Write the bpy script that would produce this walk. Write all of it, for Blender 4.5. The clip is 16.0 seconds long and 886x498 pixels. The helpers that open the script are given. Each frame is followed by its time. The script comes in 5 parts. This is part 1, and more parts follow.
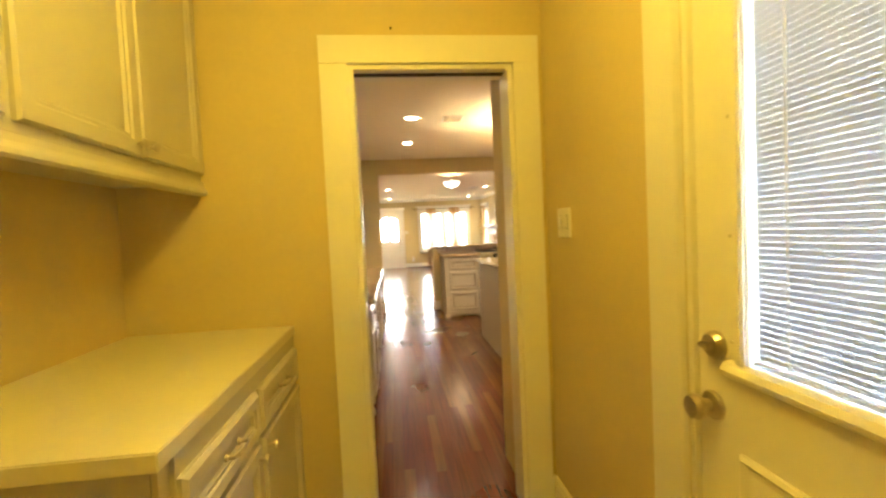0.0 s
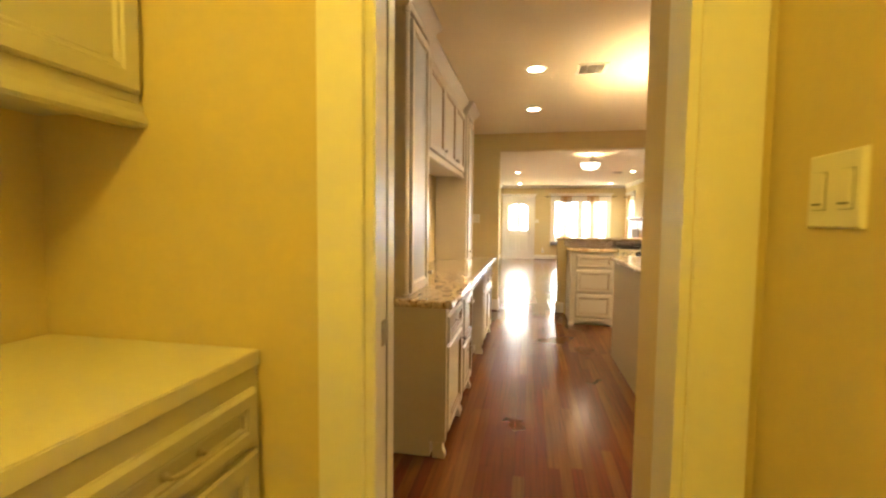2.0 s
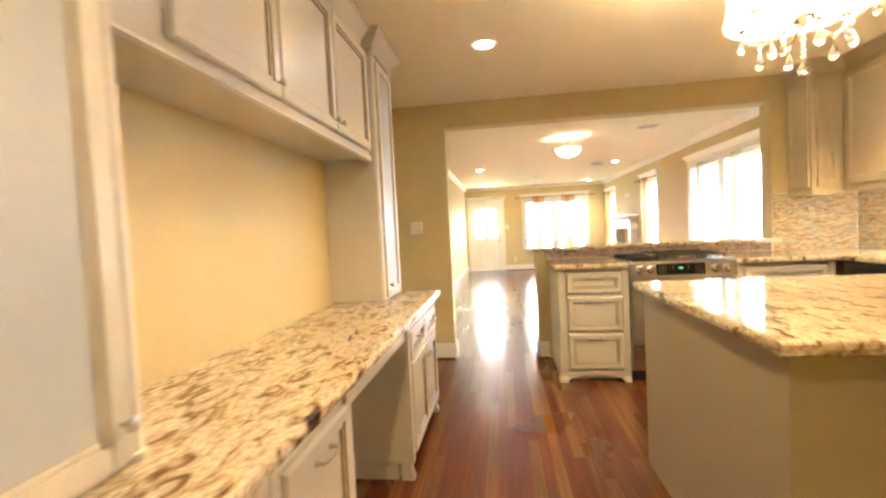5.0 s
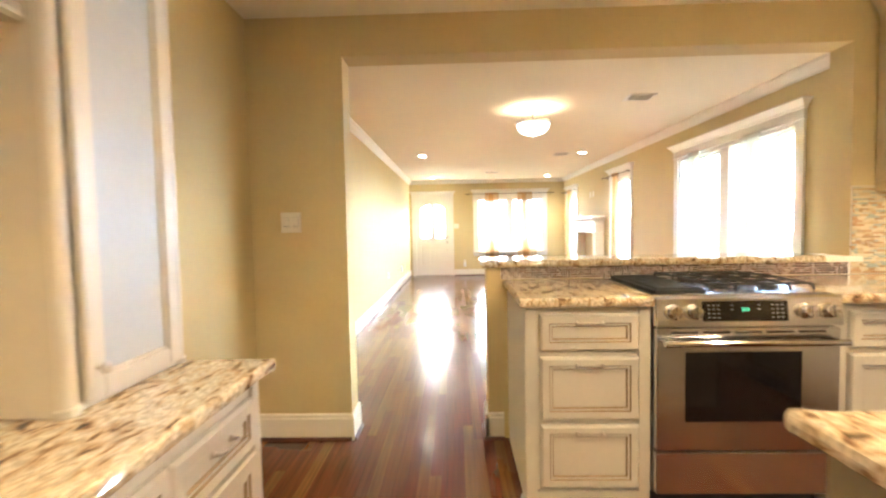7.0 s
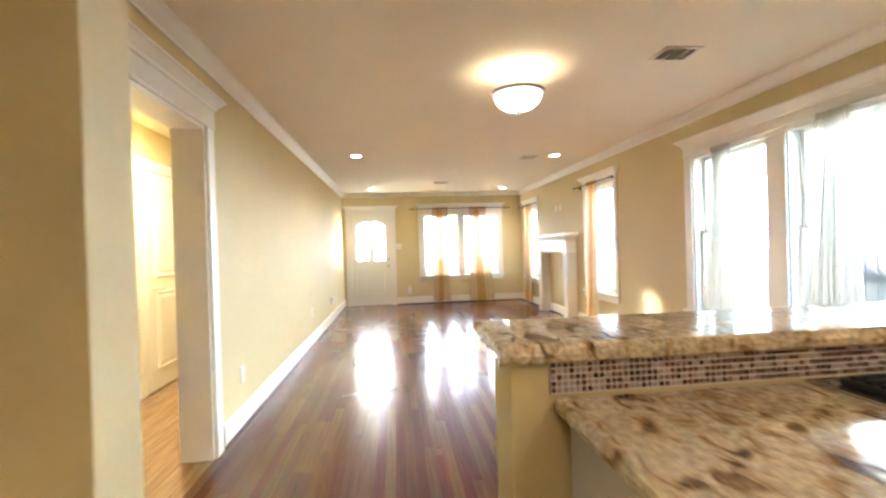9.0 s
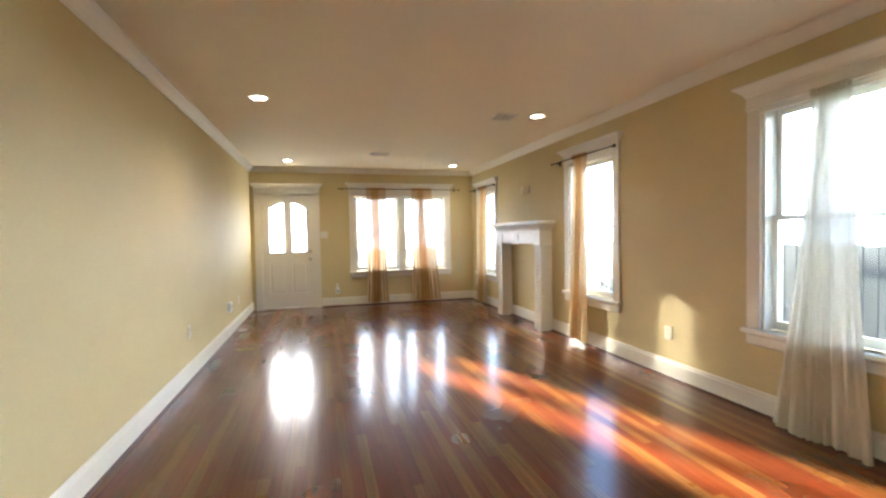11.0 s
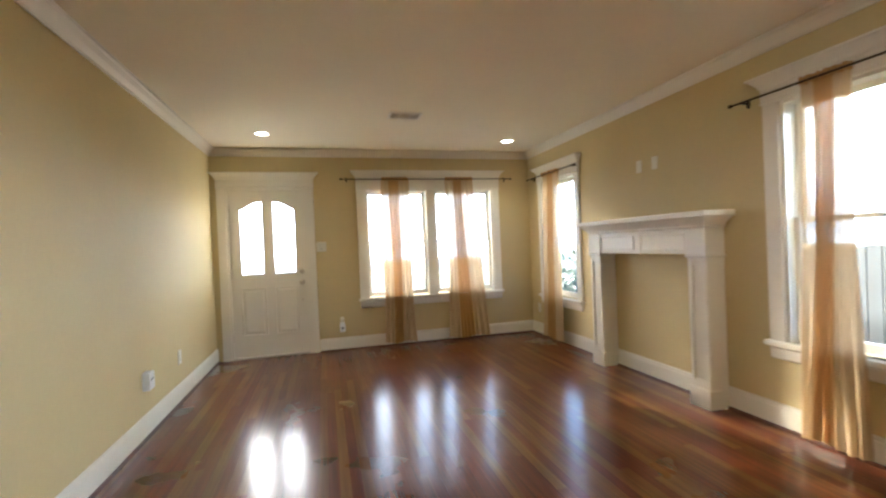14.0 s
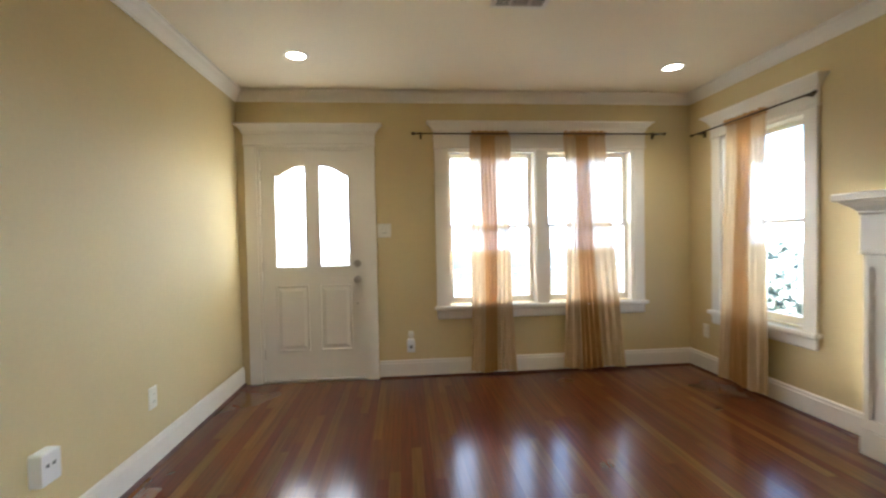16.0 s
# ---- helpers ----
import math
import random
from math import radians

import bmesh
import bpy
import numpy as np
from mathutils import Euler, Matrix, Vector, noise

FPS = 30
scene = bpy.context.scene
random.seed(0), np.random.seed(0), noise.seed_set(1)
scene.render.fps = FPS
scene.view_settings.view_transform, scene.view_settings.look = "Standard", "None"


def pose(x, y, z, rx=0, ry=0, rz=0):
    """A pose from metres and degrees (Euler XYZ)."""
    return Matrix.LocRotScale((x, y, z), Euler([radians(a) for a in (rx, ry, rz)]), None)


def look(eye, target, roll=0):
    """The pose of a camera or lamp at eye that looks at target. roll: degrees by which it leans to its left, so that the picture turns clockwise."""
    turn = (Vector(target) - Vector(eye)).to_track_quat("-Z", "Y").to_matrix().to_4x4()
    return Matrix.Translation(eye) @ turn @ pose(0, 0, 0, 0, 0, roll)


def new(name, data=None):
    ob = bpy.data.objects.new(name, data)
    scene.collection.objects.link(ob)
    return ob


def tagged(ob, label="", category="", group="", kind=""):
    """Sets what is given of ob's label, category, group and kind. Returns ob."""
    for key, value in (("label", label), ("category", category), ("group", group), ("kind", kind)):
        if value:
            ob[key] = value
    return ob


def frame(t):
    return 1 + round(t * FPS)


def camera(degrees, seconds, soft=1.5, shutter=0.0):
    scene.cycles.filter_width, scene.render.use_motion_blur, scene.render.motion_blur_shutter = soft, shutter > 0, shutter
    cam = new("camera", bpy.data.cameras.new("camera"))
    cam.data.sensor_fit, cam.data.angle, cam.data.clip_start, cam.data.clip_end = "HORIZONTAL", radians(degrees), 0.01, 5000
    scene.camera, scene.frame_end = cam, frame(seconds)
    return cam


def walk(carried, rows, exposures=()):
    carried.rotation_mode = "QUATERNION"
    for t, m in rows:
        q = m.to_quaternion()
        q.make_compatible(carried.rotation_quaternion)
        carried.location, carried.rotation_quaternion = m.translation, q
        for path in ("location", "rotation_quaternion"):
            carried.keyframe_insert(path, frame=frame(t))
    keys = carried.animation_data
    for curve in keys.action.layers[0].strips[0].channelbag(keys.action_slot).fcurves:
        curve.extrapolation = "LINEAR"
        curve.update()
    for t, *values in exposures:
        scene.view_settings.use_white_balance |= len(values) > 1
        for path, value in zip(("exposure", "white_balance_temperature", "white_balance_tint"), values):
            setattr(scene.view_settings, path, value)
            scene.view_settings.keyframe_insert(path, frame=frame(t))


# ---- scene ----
cam = camera(90.1, 16.0, soft=2.3, shutter=0.5)
PATH = [
    (0, (0.46, -0.785, 1.31), (0.676, 1.201, 1.226), -2.7),
    (0.5, (0.517, -0.657, 1.284), (0.506, 1.341, 1.194), -2.3),
    (1, (0.571, -0.433, 1.288), (0.389, 1.555, 1.164), -1.6),
    (1.5, (0.646, -0.152, 1.28), (0.326, 1.818, 1.147), -0.7),
    (2, (0.682, 0.151, 1.264), (0.299, 2.109, 1.138), 0.6),
    (2.5, (0.705, 0.475, 1.262), (0.28, 2.427, 1.159), 0.5),
    (2.8, (0.712, 0.672, 1.276), (0.267, 2.619, 1.181), 0.3),
    (3, (0.708, 0.807, 1.282), (0.227, 2.746, 1.192), -0.4),
    (3.5, (0.711, 1.118, 1.275), (0.269, 3.067, 1.196), -1.4),
    (4, (0.737, 1.45, 1.267), (0.347, 3.41, 1.19), -2.6),
    (4.5, (0.755, 1.763, 1.283), (0.416, 3.733, 1.205), -3.5),
    (4.7, (0.754, 1.907, 1.275), (0.444, 3.881, 1.197), -3.3),
    (6.8, (0.889, 3.666, 1.251), (0.807, 5.662, 1.151), -1.2),
    (7, (0.893, 3.835, 1.258), (0.834, 5.831, 1.162), -1.1),
    (7.5, (0.888, 4.244, 1.254), (0.889, 6.243, 1.181), -0.8),
    (8, (0.873, 4.671, 1.264), (0.922, 6.67, 1.207), -0.9),
    (8.5, (0.864, 5.093, 1.269), (0.964, 7.09, 1.232), -1.7),
    (9, (0.837, 5.512, 1.271), (1.049, 7.5, 1.258), -1.7),
    (9.2, (0.83, 5.67, 1.268), (1.088, 7.653, 1.256), -2.0),
    (11.3, (0.85, 7.476, 1.262), (1.409, 9.395, 1.192), -0.3),
    (11.5, (0.843, 7.643, 1.268), (1.416, 9.558, 1.196), 0.1),
    (12, (0.884, 8.073, 1.253), (1.467, 9.985, 1.177), 0.2),
    (12.5, (0.903, 8.502, 1.255), (1.492, 10.413, 1.188), 0.0),
    (13, (0.905, 8.925, 1.238), (1.504, 10.833, 1.199), -0.4),
    (13.5, (0.964, 9.37, 1.255), (1.519, 11.291, 1.222), -1.7),
    (14, (0.953, 9.785, 1.257), (1.467, 11.718, 1.238), -2.4),
    (14.5, (0.986, 10.238, 1.249), (1.429, 12.188, 1.23), -3.0),
    (15, (1.05, 10.692, 1.234), (1.409, 12.66, 1.216), -2.6),
    (15.5, (1.038, 11.118, 1.209), (1.328, 13.097, 1.185), -1.6),
    (16, (1.073, 11.556, 1.22), (1.25, 13.547, 1.17), -1.1),
]
EXPOSURES = [(0.0, 5.85, 6250, 10), (2.0, 5.9, 6400, 10), (3.0, 6.15, 6450, 10), (4.5, 6.3, 5850, 10), (7.0, 6.35, 5350, 10), (7.6, 6.35, 5250, 10), (9.2, 5.65, 5150, 10), (11.3, 4.9, 5300, 10), (13.0, 4.7, 5350, 10), (16.0, 4.5, 5150, 10)]
walk(cam, [(t, look(eye, target, roll)) for t, eye, target, roll in PATH], EXPOSURES)

# ---- world, sun and lamps ----
SUN_AZ, SUN_EL = 22.0, 13.0   # degrees from +y towards -x, and above the horizon
world = bpy.data.worlds.new("sky")
scene.world = world
world.use_nodes = True
wn = world.node_tree.nodes
sky = wn.new("ShaderNodeTexSky")
sky.sky_type = 'NISHITA'
sky.sun_disc = False
sky.air_density, sky.dust_density, sky.ozone_density = 0.8, 2.6, 1.0
sky.sun_elevation = radians(SUN_EL)
sky.sun_rotation = radians(-SUN_AZ)
wn["Background"].inputs[1].default_value = 0.05
world.node_tree.links.new(sky.outputs[0], wn["Background"].inputs[0])

def lamp(name, kind, m, watts, color, size=0.1, cone=120):
    data = bpy.data.lights.new(name, kind)
    data.energy, data.color = watts, color
    if kind == 'AREA':
        data.shape, data.size = 'DISK', size
    elif kind == 'SPOT':
        data.spot_size, data.spot_blend, data.shadow_soft_size = radians(cone), 0.7, size
    elif kind == 'POINT':
        data.shadow_soft_size = size
    ob = new(name, data)
    ob.matrix_world = m
    return ob

sun = bpy.data.lights.new("sun", 'SUN')
sun.energy, sun.angle, sun.color = 5.0, radians(2.4), (1.0, 0.86, 0.58)
sun_ob = new("sun", sun)
sd = Vector((-math.sin(radians(SUN_AZ)) * math.cos(radians(SUN_EL)), math.cos(radians(SUN_AZ)) * math.cos(radians(SUN_EL)), math.sin(radians(SUN_EL))))
sun_ob.matrix_world = look(sd * 40, (0, 0, 0))

WARM, KWARM = (1.0, 0.76, 0.46), (1.0, 0.63, 0.23)
KITCHEN_CANS = [(0.70, 2.56), (0.70, 3.84), (0.695, 5.13)]
LIVING_CANS = [(0.355, 11.40), (3.06, 11.45), (0.37, 14.68), (3.14, 14.78)]
CEIL = 2.485
for (x, y), watts in zip(KITCHEN_CANS, (0.75, 0.46, 0.34)):
    lamp("can_lamp", 'SPOT', pose(x, y, CEIL - 0.03), watts, KWARM, 0.05, 110)
for x, y in LIVING_CANS:
    lamp("can_lamp", 'SPOT', pose(x, y, CEIL - 0.03), 0.92, WARM, 0.05)
lamp("chandelier_lamp", 'POINT', pose(1.85, 3.9, 2.06), 1.25, (1.0, 0.72, 0.38), 0.06)
lamp("ceiling_light_lamp", 'POINT', pose(1.725, 8.56, 2.27), 0.14, WARM, 0.06)
lamp("laundry_lamp", 'POINT', pose(0.35, -0.2, 2.25), 0.64, (1.0, 0.70, 0.085), 0.12)
# unseen fill light added to brighten the hall; it has no fixture
lamp("hall_fill_lamp", 'AREA', pose(-0.95, 9.3, 2.42), 1.4, (1.0, 0.82, 0.46), 0.3)
lamp("kitchen_back_can_lamp", 'SPOT', pose(2.94, 5.125, CEIL - 0.03), 1.2, KWARM, 0.05)

# ---- materials ----
def mat(name, color, rough=0.6, metal=0.0, var=0.06, scale=3.0, bump=0.0, bump_scale=200.0, coat=0.0):
    """Paint-like surface: slight mottling at a large and a small scale, fine relief."""
    m = bpy.data.materials.new(name)
    m.use_nodes = True
    nt = m.node_tree
    b = nt.nodes["Principled BSDF"]
    b.inputs["Roughness"].default_value, b.inputs["Metallic"].default_value = rough, metal
    b.inputs["Coat Weight"].default_value = coat
    tc = nt.nodes.new("ShaderNodeTexCoord")
    n1, n2 = nt.nodes.new("ShaderNodeTexNoise"), nt.nodes.new("ShaderNodeTexNoise")
    n1.inputs["Scale"].default_value, n2.inputs["Scale"].default_value = scale, scale * 14
    n1.inputs["Detail"].default_value, n2.inputs["Detail"].default_value = 5, 3
    add = nt.nodes.new("ShaderNodeMath")
    add.operation = 'ADD'
    for n in (n1, n2):
        nt.links.new(tc.outputs["Object"], n.inputs["Vector"])
    nt.links.new(n1.outputs[0], add.inputs[0])
    nt.links.new(n2.outputs[0], add.inputs[1])
    ramp = nt.nodes.new("ShaderNodeMapRange")
    ramp.inputs[1].default_value, ramp.inputs[2].default_value = 0.6, 1.4
    ramp.inputs[3].default_value, ramp.inputs[4].default_value = 1 - var, 1 + var
    nt.links.new(add.outputs[0], ramp.inputs[0])
    mul = nt.nodes.new("ShaderNodeVectorMath")
    mul.operation = 'SCALE'
    mul.inputs[0].default_value = color[:3]
    nt.links.new(ramp.outputs[0], mul.inputs["Scale"])
    nt.links.new(mul.outputs[0], b.inputs["Base Color"])
    if bump:
        n3 = nt.nodes.new("ShaderNodeTexNoise")
        n3.inputs["Scale"].default_value, n3.inputs["Detail"].default_value = bump_scale, 4
        nt.links.new(tc.outputs["Object"], n3.inputs["Vector"])
        bp = nt.nodes.new("ShaderNodeBump")
        bp.inputs["Strength"].default_value, bp.inputs["Distance"].default_value = bump, 0.002
        nt.links.new(n3.outputs[0], bp.inputs["Height"])
        nt.links.new(bp.outputs[0], b.inputs["Normal"])
    return m

def emitter(name, color, strength):
    m = bpy.data.materials.new(name)
    m.use_nodes = True
    b = m.node_tree.nodes["Principled BSDF"]
    b.inputs["Base Color"].default_value = (*color, 1)
    b.inputs["Emission Color"].default_value = (*color, 1)
    b.inputs["Emission Strength"].default_value = strength
    return m

def wood(name, dark, light, per_object, rough=0.30):
    """Boards: tone by board, long grain along y, worn gloss."""
    m = bpy.data.materials.new(name)
    m.use_nodes = True
    nt = m.node_tree
    b = nt.nodes["Principled BSDF"]
    geo, info, tc = nt.nodes.new("ShaderNodeNewGeometry"), nt.nodes.new("ShaderNodeObjectInfo"), nt.nodes.new("ShaderNodeNewGeometry")
    rnd = info.outputs["Random"] if per_object else geo.outputs["Random Per Island"]
    mp = nt.nodes.new("ShaderNodeMapping")
    mp.inputs["Scale"].default_value = (60, 2.2, 60)
    nt.links.new(tc.outputs["Position"], mp.inputs[0])
    off = nt.nodes.new("ShaderNodeVectorMath")
    off.operation = 'ADD'
    sc = nt.nodes.new("ShaderNodeMath")
    sc.operation = 'MULTIPLY'
    sc.inputs[1].default_value = 37.0
    nt.links.new(rnd, sc.inputs[0])
    nt.links.new(mp.outputs[0], off.inputs[0])
    nt.links.new(sc.outputs[0], off.inputs[1])
    grain = nt.nodes.new("ShaderNodeTexNoise")
    grain.inputs["Scale"].default_value, grain.inputs["Detail"].default_value, grain.inputs["Distortion"].default_value = 1.0, 6, 0.15
    nt.links.new(off.outputs[0], grain.inputs["Vector"])
    stain = nt.nodes.new("ShaderNodeTexNoise")
    stain.inputs["Scale"].default_value, stain.inputs["Detail"].default_value = 1.3, 4
    nt.links.new(tc.outputs["Position"], stain.inputs["Vector"])
    tone = nt.nodes.new("ShaderNodeMath")
    tone.operation = 'POWER'
    tone.inputs[1].default_value = 2.2
    nt.links.new(rnd, tone.inputs[0])
    mix = nt.nodes.new("ShaderNodeMix")
    mix.data_type = 'RGBA'
    mix.inputs["A"].default_value, mix.inputs["B"].default_value = (*dark, 1), (*light, 1)
    nt.links.new(tone.outputs[0], mix.inputs["Factor"])
    shade = nt.nodes.new("ShaderNodeMapRange")
    shade.inputs[1].default_value, shade.inputs[2].default_value, shade.inputs[3].default_value, shade.inputs[4].default_value = 0.25, 0.75, 0.62, 1.3
    nt.links.new(grain.outputs[0], shade.inputs[0])
    mul = nt.nodes.new("ShaderNodeVectorMath")
    mul.operation = 'SCALE'
    nt.links.new(mix.outputs["Result"], mul.inputs[0])
    nt.links.new(shade.outputs[0], mul.inputs["Scale"])
    nt.links.new(mul.outputs[0], b.inputs["Base Color"])
    rr = nt.nodes.new("ShaderNodeMapRange")
    rr.inputs[1].default_value, rr.inputs[2].default_value, rr.inputs[3].default_value, rr.inputs[4].default_value = 0.3, 0.7, rough - 0.05, rough + 0.09
    nt.links.new(stain.outputs[0], rr.inputs[0])
    nt.links.new(rr.outputs[0], b.inputs["Roughness"])
    bp = nt.nodes.new("ShaderNodeBump")
    bp.inputs["Strength"].default_value, bp.inputs["Distance"].default_value = 0.04, 0.0005
    nt.links.new(grain.outputs[0], bp.inputs["Height"])
    nt.links.new(bp.outputs[0], b.inputs["Normal"])
    b.inputs["Coat Weight"].default_value, b.inputs["Coat Roughness"].default_value = 1.0, 0.175
    b.inputs["Specular IOR Level"].default_value = 0.05
    b.inputs["Coat IOR"].default_value = 1.55
    return m

def granite(name):
    m = bpy.data.materials.new(name)
    m.use_nodes = True
    nt = m.node_tree
    b = nt.nodes["Principled BSDF"]
    geo = nt.nodes.new("ShaderNodeNewGeometry")
    warp = nt.nodes.new("ShaderNodeTexNoise")
    warp.inputs["Scale"].default_value, warp.inputs["Detail"].default_value = 5, 3
    nt.links.new(geo.outputs["Position"], warp.inputs["Vector"])
    mp = nt.nodes.new("ShaderNodeMapping")
    mp.inputs["Rotation"].default_value, mp.inputs["Scale"].default_value = (0, 0, 0.5), (23, 11, 18)
    nt.links.new(geo.outputs["Position"], mp.inputs[0])
    n1 = nt.nodes.new("ShaderNodeTexNoise")
    n1.inputs["Scale"].default_value, n1.inputs["Detail"].default_value, n1.inputs["Distortion"].default_value = 1.0, 5, 1.2
    nt.links.new(mp.outputs[0], n1.inputs["Vector"])
    r1 = nt.nodes.new("ShaderNodeValToRGB")
    e = r1.color_ramp.elements
    e[0].position, e[0].color = 0.29, (0.06, 0.038, 0.025, 1)
    e[1].position, e[1].color = 0.365, (0.26, 0.16, 0.085, 1)
    for p, c in ((0.41, (0.46, 0.33, 0.19, 1)), (0.49, (0.60, 0.49, 0.34, 1)), (0.64, (0.68, 0.59, 0.45, 1)), (0.74, (0.46, 0.32, 0.17, 1))):
        q = e.new(p)
        q.color = c
    nt.links.new(n1.outputs[0], r1.inputs[0])
    n2 = nt.nodes.new("ShaderNodeTexNoise")
    n2.inputs["Scale"].default_value, n2.inputs["Detail"].default_value = 90, 5
    nt.links.new(geo.outputs["Position"], n2.inputs["Vector"])
    r2 = nt.nodes.new("ShaderNodeMapRange")
    r2.inputs[1].default_value, r2.inputs[2].default_value, r2.inputs[3].default_value, r2.inputs[4].default_value = 0.3, 0.7, 0.55, 1.3
    nt.links.new(n2.outputs[0], r2.inputs[0])
    mul = nt.nodes.new("ShaderNodeVectorMath")
    mul.operation = 'SCALE'
    nt.links.new(r1.outputs[0], mul.inputs[0])
    nt.links.new(r2.outputs[0], mul.inputs["Scale"])
    nt.links.new(mul.outputs[0], b.inputs["Base Color"])
    b.inputs["Roughness"].default_value = 0.09
    b.inputs["Coat Weight"].default_value = 0.3
    return m

def pane_glass(name, tint=(0.97, 0.99, 1.0), rough=0.0):
    m = bpy.data.materials.new(name)
    m.use_nodes = True
    nt = m.node_tree
    nt.nodes.remove(nt.nodes["Principled BSDF"])
    tr, gl, mx = nt.nodes.new("ShaderNodeBsdfTransparent"), nt.nodes.new("ShaderNodeBsdfGlossy"), nt.nodes.new("ShaderNodeMixShader")
    tr.inputs[0].default_value = (*tint, 1)
    gl.inputs["Roughness"].default_value = rough
    mx.inputs[0].default_value = 0.04
    nt.links.new(tr.outputs[0], mx.inputs[1])
    nt.links.new(gl.outputs[0], mx.inputs[2])
    nt.links.new(mx.outputs[0], nt.nodes["Material Output"].inputs[0])
    return m

def sheer(name, color, clear, through_light=0.6):
    m = bpy.data.materials.new(name)
    m.use_nodes = True
    nt = m.node_tree
    nt.nodes.remove(nt.nodes["Principled BSDF"])
    tr, df, tl = nt.nodes.new("ShaderNodeBsdfTransparent"), nt.nodes.new("ShaderNodeBsdfDiffuse"), nt.nodes.new("ShaderNodeBsdfTranslucent")
    m1, m2 = nt.nodes.new("ShaderNodeMixShader"), nt.nodes.new("ShaderNodeMixShader")
    tc, nz, rg = nt.nodes.new("ShaderNodeTexCoord"), nt.nodes.new("ShaderNodeTexNoise"), nt.nodes.new("ShaderNodeMapRange")
    mp = nt.nodes.new("ShaderNodeMapping")
    mp.inputs["Scale"].default_value = (60, 60, 4)
    nt.links.new(tc.outputs["Object"], mp.inputs[0])
    nt.links.new(mp.outputs[0], nz.inputs["Vector"])
    rg.inputs[1].default_value, rg.inputs[2].default_value, rg.inputs[3].default_value, rg.inputs[4].default_value = 0.3, 0.7, max(clear - 0.10, 0.0), clear + 0.10 * min(1, clear * 10)
    nt.links.new(nz.outputs[0], rg.inputs[0])
    df.inputs[0].default_value = tl.inputs[0].default_value = (*color, 1)
    m1.inputs[0].default_value = through_light
    nt.links.new(df.outputs[0], m1.inputs[1])
    nt.links.new(tl.outputs[0], m1.inputs[2])
    nt.links.new(rg.outputs[0], m2.inputs[0])
    nt.links.new(m1.outputs[0], m2.inputs[1])
    nt.links.new(tr.outputs[0], m2.inputs[2])
    nt.links.new(m2.outputs[0], nt.nodes["Material Output"].inputs[0])
    return m

def tinted(name, colors, per_object, rough=0.15):
    """Small glazed tiles, one of several colours each."""
    m = bpy.data.materials.new(name)
    m.use_nodes = True
    nt = m.node_tree
    b = nt.nodes["Principled BSDF"]
    rnd = nt.nodes.new("ShaderNodeObjectInfo").outputs["Random"] if per_object else nt.nodes.new("ShaderNodeNewGeometry").outputs["Random Per Island"]
    r = nt.nodes.new("ShaderNodeValToRGB")
    r.color_ramp.interpolation = 'CONSTANT'
    e = r.color_ramp.elements
    e[0].color = (*colors[0], 1)
    e[1].position, e[1].color = 1 / len(colors), (*colors[1], 1)
    for i, c in enumerate(colors[2:], 2):
        e.new(i / len(colors)).color = (*c, 1)
    nt.links.new(rnd, r.inputs[0])
    nt.links.new(r.outputs[0], b.inputs["Base Color"])
    b.inputs["Roughness"].default_value = rough
    return m

WALL = mat("tan_wall_paint", (0.63, 0.515, 0.27), 0.75, var=0.03, bump=0.25, bump_scale=160)
CEILING = mat("ceiling_paint", (0.86, 0.79, 0.63), 0.85, var=0.02, bump=0.3, bump_scale=120)
TRIM = mat("white_trim_paint", (0.80, 0.76, 0.68), 0.35, var=0.02, bump=0.05, bump_scale=60)
CABINET = mat("cream_cabinet_paint", (0.53, 0.495, 0.43), 0.38, var=0.025, bump=0.05, bump_scale=80)
GLAZE = mat("glazed_cabinet_paint", (0.60, 0.555, 0.49), 0.3, var=0.03, bump=0.05, bump_scale=80)
GLAZE_LINE = mat("brown_glaze_line", (0.27, 0.19, 0.11), 0.4, var=0.1)
TAN_CABINET = mat("tan_glazed_cabinet_paint", (0.57, 0.48, 0.33), 0.38, var=0.03, bump=0.05, bump_scale=80)
PANEL = mat("beige_island_panel", (0.41, 0.35, 0.245), 0.5, var=0.03, bump=0.1)
LAMINATE = mat("laminate_worktop", (0.72, 0.67, 0.52), 0.35, var=0.03)
GRANITE = granite("cream_brown_granite")
NICKEL = mat("brushed_nickel", (0.55, 0.50, 0.44), 0.28, 1.0, var=0.08, scale=20)
CHROME = mat("chrome", (0.62, 0.62, 0.63), 0.1, 1.0, var=0.02)
STEEL = mat("stainless_steel", (0.70, 0.69, 0.70), 0.22, 1.0, var=0.06, scale=6)
IRON = mat("black_cast_iron", (0.018, 0.018, 0.02), 0.45, var=0.2, bump=0.3)
BLACKGLASS = mat("black_oven_glass", (0.012, 0.010, 0.010), 0.06, var=0.1)
BRONZE = mat("dark_bronze", (0.05, 0.035, 0.025), 0.4, 0.8, var=0.1)
PLASTIC = mat("ivory_plastic", (0.78, 0.74, 0.64), 0.35, var=0.01)
WHITEPLASTIC = mat("white_plastic", (0.8, 0.8, 0.8), 0.35, var=0.01)
DARK = mat("dark_gap", (0.02, 0.016, 0.012), 0.8, var=0.1)
DIGIT = emitter("green_clock_digits", (0.1, 0.9, 0.5), 0.006)
LEGEND = mat("grey_legend", (0.18, 0.185, 0.185), 0.5)
GROUT = mat("pale_grout", (0.78, 0.73, 0.69), 0.9, var=0.1)
FROST = mat("frosted_cabinet_glass", (0.44, 0.46, 0.49), 0.42, var=0.03)
BULB = emitter("lamp_lens", (1.0, 0.86, 0.62), 1.15)
BOWL = emitter("lit_glass_bowl", (1.0, 0.86, 0.62), 0.08)
